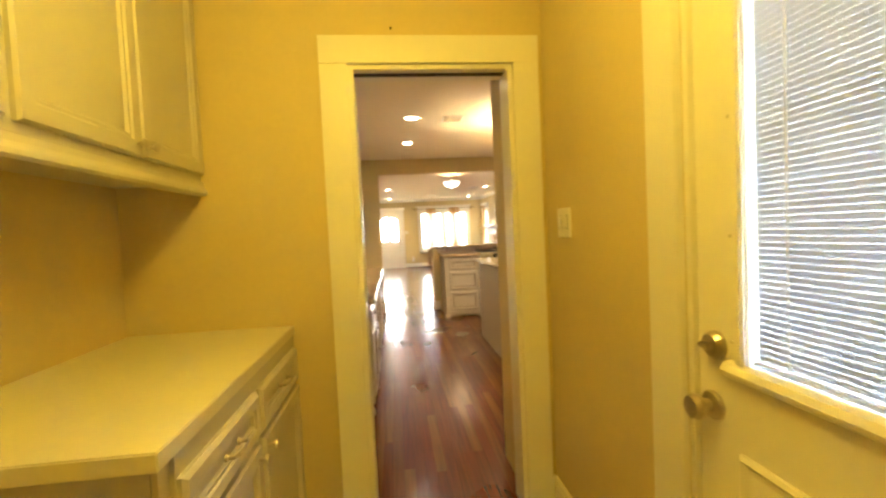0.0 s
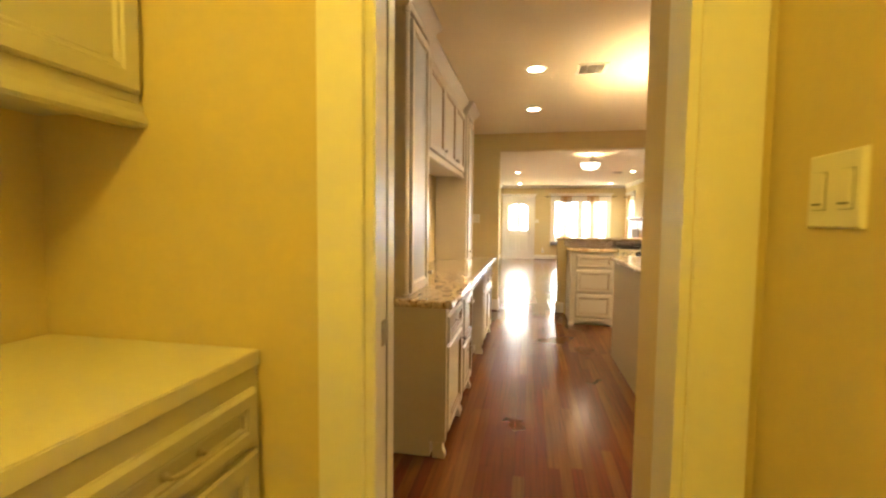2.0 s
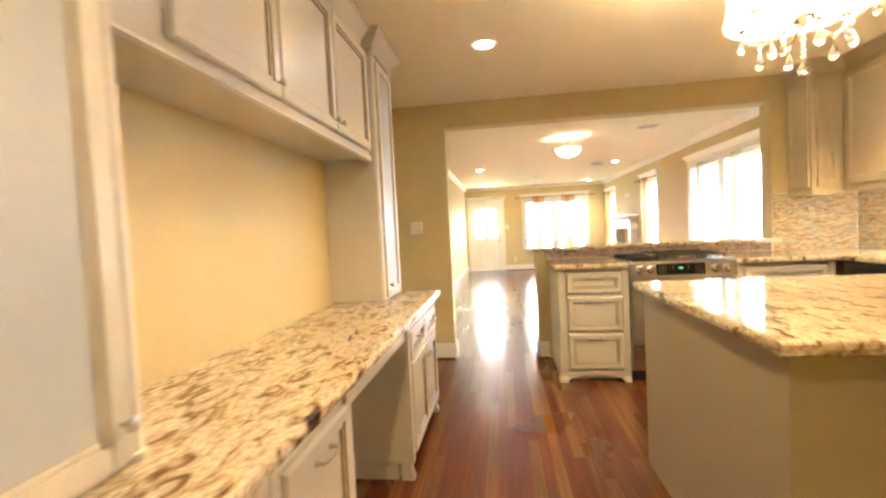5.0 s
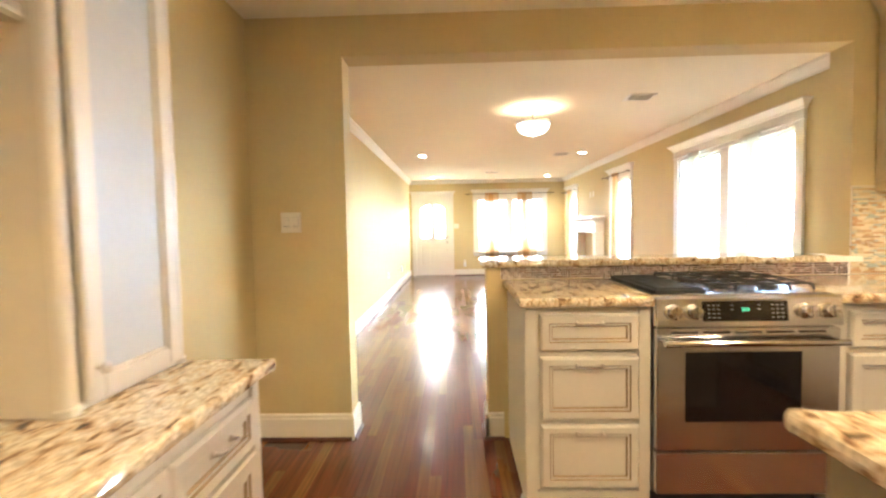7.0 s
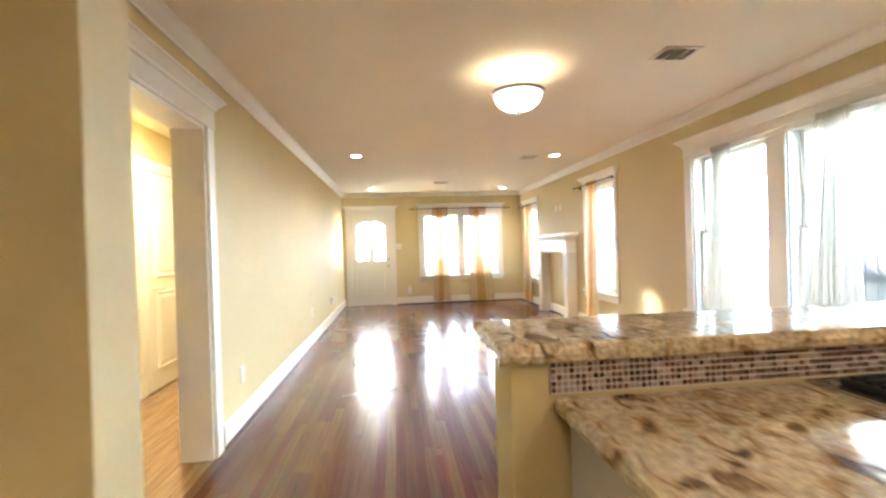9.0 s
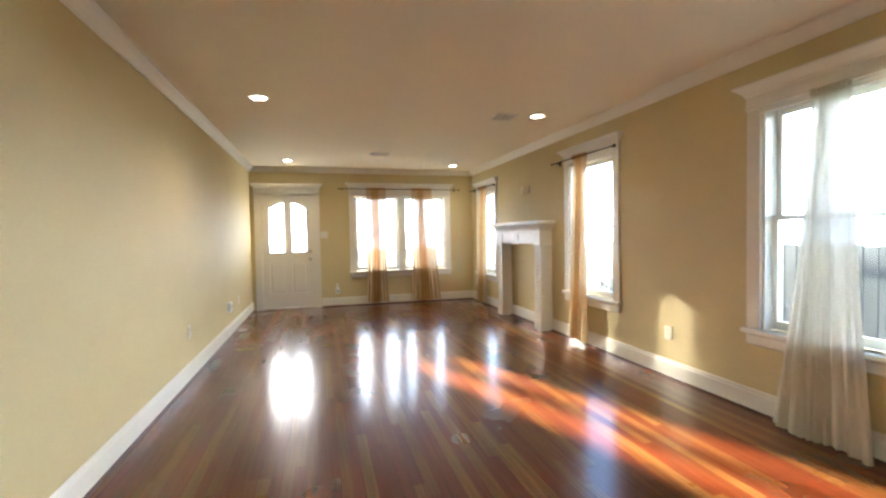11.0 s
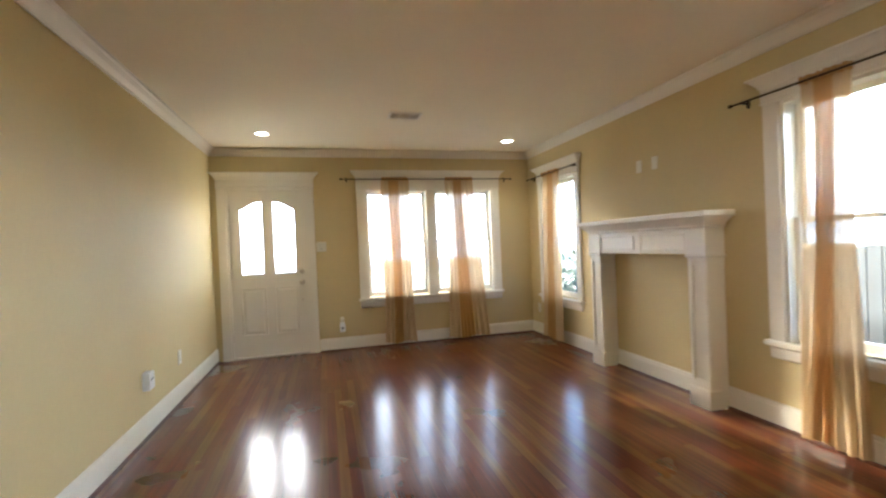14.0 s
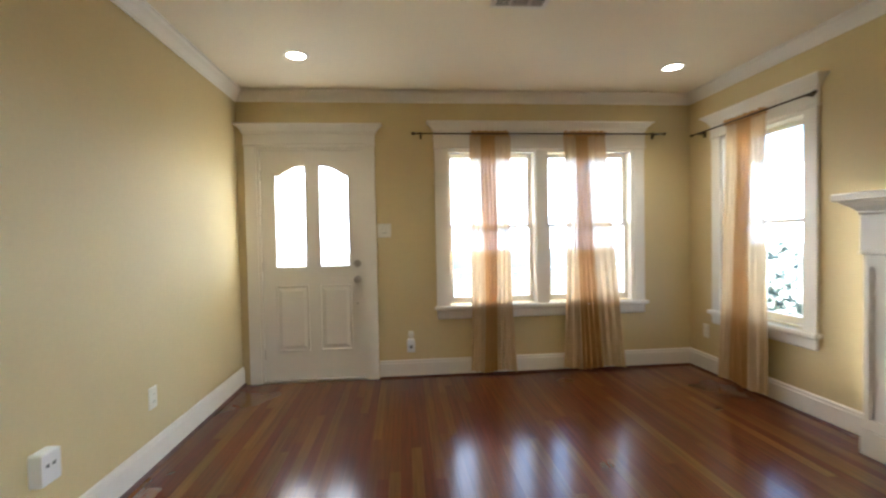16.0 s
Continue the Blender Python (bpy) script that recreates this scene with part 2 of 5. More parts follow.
SHADE = emitter("lit_fabric_shade", (1.0, 0.84, 0.55), 0.013)
CRYSTAL = mat("crystal", (0.8, 0.8, 0.82), 0.0, var=0.01)
CRYSTAL.node_tree.nodes["Principled BSDF"].inputs["Transmission Weight"].default_value = 1.0
GLASS = pane_glass("window_glass")
OBSCURE = sheer("clear_door_glass", (0.92, 0.95, 1.0), 0.97, 1.0)
GOLD_SHEER = sheer("bronze_sheer_fabric", (0.56, 0.34, 0.145), 0.014, 0.10)
PALE_SHEER = sheer("pale_sheer_fabric", (0.66, 0.50, 0.30), 0.06, 0.14)
WHITE_SHEER = sheer("white_sheer_fabric", (0.68, 0.66, 0.57), 0.03, 0.13)
BOARD_DARK, BOARD_LIGHT = (0.110, 0.0200, 0.0046), (0.185, 0.076, 0.0170)
WOOD_ONE = wood("floor_boards_single", BOARD_DARK, BOARD_LIGHT, True)
WOOD_ALL = wood("floor_boards", BOARD_DARK, BOARD_LIGHT, False)
WOOD_HALL = wood("hall_boards", (0.26, 0.14, 0.055), (0.38, 0.22, 0.09), False, 0.18)
SHOE = mat("stained_shoe_moulding", (0.09, 0.03, 0.015), 0.35, var=0.15)
VINYL = mat("laundry_floor_vinyl", (0.42, 0.36, 0.26), 0.45, var=0.1)
TILES = [(0.05, 0.022, 0.018), (0.46, 0.36, 0.34), (0.09, 0.036, 0.03), (0.26, 0.16, 0.15), (0.16, 0.06, 0.04), (0.40, 0.31, 0.30), (0.08, 0.035, 0.03), (0.20, 0.09, 0.05)]
MOSAIC_ONE, MOSAIC_ALL = tinted("mosaic_single", TILES, True), tinted("mosaic", TILES, False)
STICKS = tinted("stick_mosaic", [(0.56, 0.45, 0.26), (0.36, 0.24, 0.12), (0.64, 0.54, 0.34), (0.34, 0.38, 0.33), (0.54, 0.40, 0.21), (0.50, 0.46, 0.34), (0.66, 0.57, 0.38), (0.46, 0.27, 0.12)], False)
# fence colour is near black: the shade it stands in is painted in
FENCE = mat("shade_toned_fence_wood", (0.019, 0.023, 0.032), 0.8, var=0.25, bump=0.4)
LAWN = mat("lawn", (0.24, 0.25, 0.17), 0.9, var=0.3, bump=0.8, bump_scale=40)
LEAF = mat("leaves", (0.05, 0.085, 0.06), 0.5, var=0.35)
BARK = mat("bark", (0.12, 0.09, 0.06), 0.9, var=0.3, bump=0.8)
PORCH = mat("porch_paint", (0.55, 0.56, 0.58), 0.6, var=0.08)

# ---- mesh helpers ----
ORIGIN = {}

def thing(name, at, label="", category="", group="", kind=""):
    ob = new(name)
    ob.location = at
    ORIGIN[ob] = Vector(at)
    return tagged(ob, label, category, group, kind)

def part(name, bm, material, parent=None, label="", at=None):
    """Links a bmesh, built in world metres, as one mesh object; under a parent if one is given."""
    base = Vector(at) if at is not None else (ORIGIN[parent] if parent else Vector((0, 0, 0)))
    bmesh.ops.recalc_face_normals(bm, faces=bm.faces)
    me = bpy.data.meshes.new(name)
    me.materials.append(material)
    if any(f.material_index for f in bm.faces):
        me.materials.append(GLAZE_LINE if material is GLAZE else material)
    bm.transform(Matrix.Translation(-base))
    bm.to_mesh(me)
    bm.free()
    ob = new(name, me)
    ORIGIN[ob] = base
    if parent:
        ob.parent = parent
        ob.location = base - ORIGIN[parent]
    else:
        ob.location = base
    return tagged(ob, label)

def solo(name, bm, material, label="", category="", kind="", group=""):
    return tagged(part(name, bm, material), label, category, group, kind)

def box(bm, x0, y0, z0, x1, y1, z1, b=0.0):
    m = Matrix.LocRotScale(((x0 + x1) / 2, (y0 + y1) / 2, (z0 + z1) / 2), None, (abs(x1 - x0), abs(y1 - y0), abs(z1 - z0)))
    got = bmesh.ops.create_cube(bm, size=1, matrix=m)
    if b:
        es = {e for v in got["verts"] for e in v.link_edges}
        bmesh.ops.bevel(bm, geom=list(es), offset=b, segments=2, affect='EDGES')
    return bm

def B(x0, y0, z0, x1, y1, z1, b=0.0):
    return box(bmesh.new(), x0, y0, z0, x1, y1, z1, b)

def loft(bm, rings, cap=True):
    """Joins rings of equal length into a skin."""
    vs = [[bm.verts.new(p) for p in r] for r in rings]
    n = len(rings[0])
    for a, c in zip(vs, vs[1:]):
        for i in range(n):
            bm.faces.new((a[i], a[(i + 1) % n], c[(i + 1) % n], c[i]))
    if cap:
        bm.faces.new(vs[0])
        bm.faces.new(vs[-1])
    return bm

def stack(bm, x0, x1, y0, y1, steps, sides=(1, 1, 1, 0)):
    """Rectangular rings that swell by (z, out) on the chosen sides: left, right, front, back."""
    l, r, f, k = sides
    return loft(bm, [[(x0 - o * l, y0 - o * f, z), (x1 + o * r, y0 - o * f, z), (x1 + o * r, y1 + o * k, z), (x0 - o * l, y1 + o * k, z)] for z, o in steps])

def run(bm, profile, p0, p1, n):
    """A moulding from p0 to p1 with profile points (out, z); n is the side it faces."""
    return loft(bm, [[(p[0] + n[0] * o, p[1] + n[1] * o, z) for o, z in profile] for p in (p0, p1)])

def turned(bm, profile, centre, seg=24, m=None, cap=True):
    """A turned shape about the z axis from (radius, z) points."""
    c = Vector(centre)
    rings = []
    for r, z in profile:
        ring = [Vector((max(r, 1e-4) * math.cos(2 * math.pi * i / seg), max(r, 1e-4) * math.sin(2 * math.pi * i / seg), z)) for i in range(seg)]
        rings.append([tuple(c + (m @ p if m else p)) for p in ring])
    return loft(bm, rings, cap)

def tube(bm, pts, r, seg=8):
    """A round bar along points."""
    rings = []
    pts = [Vector(p) for p in pts]
    for i, p in enumerate(pts):
        d = (pts[min(i + 1, len(pts) - 1)] - pts[max(i - 1, 0)]).normalized()
        a = d.orthogonal().normalized() if i == 0 else (a - d * a.dot(d)).normalized()
        c = d.cross(a)
        rings.append([tuple(p + r * (math.cos(2 * math.pi * k / seg) * a + math.sin(2 * math.pi * k / seg) * c)) for k in range(seg)])
    return loft(bm, rings)

def panel(w, h, t, profile, m):
    """A framed front: x 0..w, z 0..h, its face to -y, stepped by (inset, depth) rings; m places it."""
    bm = bmesh.new()
    rings = [[(0, t, 0), (w, t, 0), (w, t, h), (0, t, h)]]
    for i, d in profile:
        rings.append([(i, d, i), (w - i, d, i), (w - i, d, h - i), (i, d, h - i)])
    loft(bm, rings)
    bm.faces.ensure_lookup_table()
    for k in (4, 6):
        if len(rings) > 7:
            for i in range(4):
                bm.faces[4 * (k - 1) + i].material_index = 1
    bm.transform(m)
    return bm

FRONT = [(0.0, 0.008), (0.006, 0.0), (0.046, 0.0), (0.051, 0.006), (0.060, 0.005), (0.067, 0.013), (0.074, 0.013)]
DRAWER = [(0.0, 0.010), (0.009, 0.0), (0.036, 0.0), (0.041, 0.006), (0.049, 0.005), (0.055, 0.013), (0.060, 0.013)]

def facing(side, x, y, z):
    """Pose for fronts: the face looks to -y, -x, +x."""
    return pose(x, y, z, 0, 0, {"-y": 0, "-x": -90, "+x": 90}[side])

def bar_pull(parent, m, half=0.045):
    bm = bmesh.new()
    tube(bm, [(-half, 0, 0), (-half, -0.022, 0), (-half + 0.012, -0.030, 0.002), (0, -0.034, 0.004), (half - 0.012, -0.030, 0.002), (half, -0.022, 0), (half, 0, 0)], 0.0045)
    for s in (-half, half):
        turned(bm, [(0.009, 0), (0.008, 0.005), (0.005, 0.008)], (s, 0, 0), 10, Matrix.Rotation(radians(90), 3, 'X'))
    bm.transform(m)
    return part("handle", bm, NICKEL, parent, "brushed nickel bar pull")

def knob(parent, m, r=0.015):
    bm = bmesh.new()
    turned(bm, [(0.005, 0), (0.005, 0.012), (r * 0.7, 0.016), (r, 0.022), (r * 0.9, 0.028), (r * 0.4, 0.031)], (0, 0, 0), 14, Matrix.Rotation(radians(90), 3, 'X'))
    bm.transform(m)
    return part("handle", bm, NICKEL, parent, "round nickel knob")

def wall(name, axis, lo, hi, a0, a1, z0, z1, holes=(), material=None):
    """A wall from lo to hi in thickness along axis, a0..a1 in length, with openings (a0, a1, z0, z1)."""
    bm = bmesh.new()
    cuts = sorted({a0, a1, *[h[0] for h in holes], *[h[1] for h in holes]})
    for c0, c1 in zip(cuts, cuts[1:]):
        spans, at = [], z0
        for h in sorted((h for h in holes if h[0] <= c0 and h[1] >= c1), key=lambda h: h[2]):
            spans.append((at, h[2]))
            at = h[3]
        spans.append((at, z1))
        for s0, s1 in spans:
            if s1 - s0 > 1e-4:
                box(bm, *((lo, c0, s0, hi, c1, s1) if axis == "x" else (c0, lo, s0, c1, hi, s1)))
    bmesh.ops.remove_doubles(bm, verts=bm.verts, dist=1e-5)
    return tagged(part(name, bm, material or WALL), kind="structure")

# ---- large structure ----
LX, RX, KRX, FY = -0.31, 3.715, 3.82, 15.43      # side walls and front wall
W1, W2, W3 = (7.60, 9.52, 0.58, 2.07), (11.08, 11.90, 0.56, 2.06), (14.25, 15.02, 0.56, 2.01)
FW = (1.455, 3.165, 0.62, 1.99)
tagged(part("floor", B(-0.5, 1.16, -0.12, 4.0, 15.6, -0.016), DARK), "dark red-brown hardwood floor with long glossy boards", "floor", kind="structure")
tagged(part("laundry_floor", B(-0.8, -2.1, -0.12, 1.3, 1.16, 0.0), VINYL), "plain beige laundry floor", "floor", kind="structure")
tagged(part("hall_floor", B(-1.6, 6.4, -0.12, LX - 0.002, 11.2, -0.002), WOOD_HALL), "light glossy hall floor", "floor", kind="structure")
wall("wall_right_living", "x", RX, RX + 0.16, 6.58, FY + 0.16, 0, 2.6, [W1, W2, W3])
wall("wall_front", "y", FY, FY + 0.16, -0.47, RX, 0, 2.6, [(-0.15, 0.745, 0.0, 2.02), FW])
wall("wall_left_living", "x", LX - 0.19, LX, 6.58, FY, 0, 2.6, [(7.53, 8.37, 0, 2.05)])
wall("wall_left_kitchen", "x", LX - 0.19, LX, 1.16, 6.58, 0, 2.6)
wall("wall_divider", "y", 6.42, 6.58, LX, KRX, 0, 2.6, [(0.252, 1.07, 0, 2.255), (1.07, 3.135, 1.02, 2.255)])
wall("wall_right_kitchen", "x", KRX, KRX + 0.16, 1.30, 6.58, 0, 2.6)
wall("wall_laundry_kitchen", "y", 1.15, 1.30, -0.80, 3.98, 0, 2.6, [(0.298, 1.013, 0, 2.03)])
tagged(part("wall_pantry", B(1.034, 1.30, 0, KRX, 1.66, 2.6), WALL), kind="structure")
wall("wall_laundry_left", "x", -0.80, -0.65, -2.1, 1.15, 0, 2.6)
wall("wall_laundry_right", "x", 1.15, 1.29, -2.1, 1.15, 0, 2.6, [(-0.71, 0.20, 0, 2.04)])
wall("wall_laundry_back", "y", -2.1, -1.95, -0.65, 1.15, 0, 2.6)
wall("wall_hall_left", "x", -1.6, -1.45, 6.42, 11.2, 0, 2.6)
wall("wall_hall_near", "y", 6.42, 6.58, -1.45, LX - 0.19, 0, 2.6)
wall("wall_hall_far", "y", 11.05, 11.2, -1.45, LX - 0.19, 0, 2.6)
tagged(part("ceiling_living", B(LX, 6.58, CEIL, RX, FY, CEIL + 0.1), CEILING), kind="structure")
tagged(part("ceiling_kitchen", B(LX, 1.30, CEIL, KRX, 6.42, CEIL + 0.1), CEILING), kind="structure")
tagged(part("ceiling_laundry", B(-0.65, -1.95, 2.45, 1.15, 1.15, 2.55), CEILING), kind="structure")
tagged(part("ceiling_hall", B(-1.45, 6.58, 2.47, LX - 0.19, 11.05, 2.57), CEILING), kind="structure")
tagged(part("roof", B(-2.2, -2.6, 2.62, 4.5, 16.2, 2.8), PORCH), kind="structure")

# mouldings
CROWN = [(0, 2.395), (0.010, 2.395), (0.015, 2.408), (0.042, 2.434), (0.060, 2.458), (0.072, 2.465), (0.076, CEIL - 0.002), (0, CEIL - 0.002)]
def moulding(name, profile, p0, p1, n, material=None, label=""):
    return tagged(part(name, run(bmesh.new(), profile, p0, p1, n), material or TRIM), label, kind="structure")
moulding("crown_left", CROWN, (LX, 6.58), (LX, FY), (1, 0))
moulding("crown_right", CROWN, (RX, 6.58), (RX, FY), (-1, 0))
moulding("crown_front", CROWN, (LX, FY), (RX, FY), (0, -1))
BASE = [(0, 0.0), (0.016, 0.0), (0.016, 0.128), (0.012, 0.136), (0.012, 0.150), (0.006, 0.158), (0, 0.158)]
SHOEP = [(0.016, 0), (0.030, 0), (0.029, 0.008), (0.024, 0.016), (0.016, 0.019)]
def base_run(p0, p1, n, shoe=True):
    moulding("baseboard", BASE, p0, p1, n)
    if shoe:
        moulding("shoe_moulding", SHOEP, p0, p1, n, SHOE)
base_run((LX, 8.50), (LX, FY), (1, 0))
base_run((LX, 6.58), (LX, 7.44), (1, 0))
base_run((RX, 6.58), (RX, 12.33), (-1, 0))
base_run((RX, 12.49), (RX, 13.57), (-1, 0))
base_run((RX, 13.72), (RX, FY), (-1, 0))
base_run((0.845, FY), (RX, FY), (0, -1))
base_run((LX, 6.42), (0.252, 6.42), (0, -1))
base_run((0.252, 6.404), (0.252, 6.596), (1, 0))
base_run((1.07, 6.404), (1.07, 6.60), (-1, 0))
base_run((1.054, 6.42), (1.16, 6.42), (0, -1))
base_run((1.15, 0.33), (1.15, 1.15), (-1, 0), False)
base_run((0.02, 1.15), (0.182, 1.15), (0, -1), False)
base_run((1.125, 1.15), (1.15, 1.15), (0, -1), False)

def casing_set(name, m, w, z0, z1, cw=0.10, head=True, sill=False, depth=0.16, top=None):
    """Trim round an opening of width w from z0 to z1: side casings, a head board with a crown cap, a stool and an apron."""
    th = thing(name, m.translation, kind="structure")
    def put(nm, bm):
        bm.transform(m)
        return part(nm, bm, TRIM, th)
    for x in (-cw, w):
        put("side_casing", B(x, -0.020, z0, x + cw, 0.0, z1, 0.003))
    hb = bmesh.new()
    hz = top or z1 + 0.19
    if head:
        stack(hb, -cw - 0.004, w + cw + 0.004, -0.024, 0, [(z1, 0), (z1 + 0.012, 0.006), (z1 + 0.020, 0.0), (hz - 0.078, 0.0), (hz - 0.070, 0.010), (hz - 0.055, 0.014), (hz - 0.030, 0.036), (hz - 0.014, 0.052), (hz - 0.012, 0.060), (hz, 0.060)])
    else:
        stack(hb, -cw, w + cw, -0.020, 0, [(z1, 0), (z1 + cw, 0)])
    put("head_casing", hb)
    jb = 0.02
    put("side_jamb", B(0, 0, z0, jb, depth, z1))
    put("side_jamb", B(w - jb, 0, z0, w, depth, z1))
    put("head_jamb", B(jb, 0, z1 - jb, w - jb, depth, z1))
    if sill:
        put("window_sill", B(-cw - 0.02, -0.055, z0 - 0.030, w + cw + 0.02, 0.06, z0, 0.006))
        put("apron", stack(bmesh.new(), -cw + 0.005, w + cw - 0.005, -0.022, 0, [(z0 - 0.115, -0.010), (z0 - 0.105, 0.0), (z0 - 0.045, 0.0), (z0 - 0.030, 0.012)]))
    return th

def sash(th, m, x0, x1, z0, z1, y, lower):
    """One sash with its pane; m places it."""
    bm = bmesh.new()
    s, b, t = 0.036, (0.055 if lower else 0.030), (0.030 if lower else 0.036)
    box(bm, x0, y, z0, x0 + s, y + 0.032, z1, 0.002)
    box(bm, x1 - s, y, z0, x1, y + 0.032, z1, 0.002)
    box(bm, x0 + s, y + 0.001, z0, x1 - s, y + 0.031, z0 + b, 0.002)
    box(bm, x0 + s, y + 0.001, z1 - t, x1 - s, y + 0.031, z1, 0.002)
    bm.transform(m)
    f = part("sash", bm, TRIM, th)
    pb = B(x0 + s - 0.004, y + 0.014, z0 + b - 0.004, x1 - s + 0.004, y + 0.018, z1 - t + 0.004)
    pb.transform(m)
    p = part("pane", pb, GLASS, f)
    p.visible_shadow = False

def window(name, m, w, z0, z1, units, mull=0.13, top=None):
    th = casing_set(name, m, w, z0, z1, sill=True, top=top)
    uw = (w - 0.04 - mull * (units - 1)) / units
    zm = (z0 + z1) / 2 + 0.01
    for i in range(units):
        x0 = 0.02 + i * (uw + mull)
        sash(th, m, x0, x0 + uw, z0 + 0.01, zm + 0.015, 0.062, True)
        sash(th, m, x0, x0 + uw, zm - 0.015, z1 - 0.02, 0.098, False)
        if i:
            mb = B(x0 - mull, 0.0, z0, x0, 0.155, z1 - 0.02, 0.003)
            mb.transform(m)
            part("mullion", mb, TRIM, th)
            mb = B(x0 - mull + 0.01, -0.020, z0, x0 - 0.01, -0.0005, z1, 0.003)
            mb.transform(m)
            part("mullion_casing", mb, TRIM, th)
    return th

tagged(window("window_1", facing("-x", RX, W1[1], 0), W1[1] - W1[0], W1[2], W1[3], 2, 0.19, 2.235), "white double-hung twin window with crown head trim", "window")
tagged(window("window_2", facing("-x", RX, W2[1], 0), W2[1] - W2[0], W2[2], W2[3], 1, top=2.235), "white double-hung window with crown head trim", "window")
tagged(window("window_3", facing("-x", RX, W3[1], 0), W3[1] - W3[0], W3[2], W3[3], 1, top=2.205), "white double-hung window beside the corner", "window")
tagged(window("window_4", facing("-y", FW[0], FY, 0), FW[1] - FW[0], FW[2], FW[3], 2, 0.13, 2.225), "white twin double-hung front window", "window")

# front door
ds = casing_set("door_1", facing("-y", -0.15, FY, 0), 0.895, 0.0, 2.02, 0.095, depth=0.16, top=2.20)
tagged(ds, "white front door with two arched glass lights", "door")
def arched_door():
    """White slab with two arch-topped lights and two raised panels below."""
    x0, x1, y0, y1 = -0.130, 0.725, FY + 0.03, FY + 0.07
    lights = [(-0.012, 0.238), (0.358, 0.602)]
    bm = bmesh.new()
    box(bm, x0, y0, 0.02, x1, y1, 0.995)
    box(bm, x0, y0, 0.995, lights[0][0], y1, 2.0)
    box(bm, lights[0][1], y0, 0.995, lights[1][0], y1, 2.0)
    box(bm, lights[1][1], y0, 0.995, x1, y1, 2.0)
    tops = []
    for k, (a, b) in enumerate(lights):
        n = 14
        prev = None
        for i in range(n):
            u0, u1 = i / n, (i + 1) / n
            def rise(u):
                v = u if k == 0 else 1 - u
                return 1.775 + 0.085 * math.sin(math.pi * min(1, v * 1.05) * 0.62 - 0.25) if v > 0.12 else 1.775
            za, zb = rise(u0), rise(u1)
            xa, xb = a + (b - a) * u0, a + (b - a) * u1
            loft(bm, [[(xa, y0, za), (xb, y0, zb), (xb, y0, 2.0), (xa, y0, 2.0)], [(xa, y1, za), (xb, y1, zb), (xb, y1, 2.0), (xa, y1, 2.0)]])
    slab = part("slab", bm, TRIM, ds)
    for a, b in lights:
        g = part("pane", B(a - 0.01, FY + 0.048, 0.985, b + 0.01, FY + 0.053, 1.90), OBSCURE, ds)
        g.visible_shadow = False
        fr = bmesh.new()
        for q in ((a - 0.02, 0.975, b + 0.02, 0.997), (a - 0.02, 0.997, a + 0.002, 1.78), (b - 0.002, 0.997, b + 0.02, 1.78)):
            box(fr, q[0], FY + 0.018, q[1], q[2], FY + 0.030, q[3], 0.003)
        part("light_frame", fr, TRIM, ds)
        pm = panel(b - a + 0.03, 0.57, 0.012, [(0, 0.0), (0.006, -0.004), (0.016, 0.004), (0.024, 0.004), (0.05, -0.004)], pose(a - 0.015, FY + 0.022, 0.265))
        part("raised_panel", pm, TRIM, ds)
    for z in (1.012, 0.875):
        kb = bmesh.new()
        turned(kb, [(0.032, 0), (0.032, 0.006), (0.014, 0.012), (0.014, 0.03), (0.027, 0.036), (0.029, 0.05), (0.02, 0.06), (0.004, 0.063)] if z < 0.9 else [(0.032, 0), (0.030, 0.016), (0.024, 0.02), (0.01, 0.022)], (0.668, FY + 0.03, z), 18, Matrix.Rotation(radians(90), 3, 'X'))
        part("door_handle" if z < 0.9 else "deadbolt", kb, NICKEL, ds)
    pv = bmesh.new()
    turned(pv, [(0.010, 0), (0.010, 0.004), (0.004, 0.005)], (0.662, FY + 0.03, 0.664), 10, Matrix.Rotation(radians(90), 3, 'X'))
    part("screw_cover", pv, NICKEL, ds)
    for z in (0.25, 1.0, 1.78):
        part("hinge", B(-0.1335, FY + 0.012, z - 0.045, -0.1265, FY + 0.032, z + 0.045, 0.002), NICKEL, ds)
    part("threshold", B(-0.13, FY - 0.012, 0.0, 0.725, FY + 0.10, 0.018, 0.004), NICKEL, ds)
arched_door()

# passage to the hall and the laundry doorway
tagged(casing_set("passage_trim", facing("+x", LX, 7.53, 0), 0.84, 0.0, 2.05, 0.095, depth=0.19, top=2.24), "white cased opening with crown head trim", "door frame")
ld = casing_set("laundry_door_trim", facing("-y", 0.298, 1.15, 0), 0.715, 0.0, 2.03, 0.115, head=False, depth=0.15)
tagged(ld, "white painted casing of a pocket door opening", "door frame")
for y0, y1 in ((1.1515, 1.197), (1.249, 1.2985)):
    part("pocket_stop", B(0.3185, y0, 0.0, 0.3225, y1, 2.009, 0.001), TRIM, ld)
part("pocket_slot", B(0.3182, 1.2455, 0.0, 0.3196, 1.2485, 2.009), DARK, ld)
part("track_slot", B(0.32, 1.20, 2.0095, 0.99, 1.245, 2.0115), DARK, ld)
part("strike_plate", B(0.3165, 1.2025, 0.945, 0.3228, 1.243, 1.01, 0.001), mat("tarnished_nickel", (0.42, 0.36, 0.26), 0.45, 0.6, var=0.2), ld)

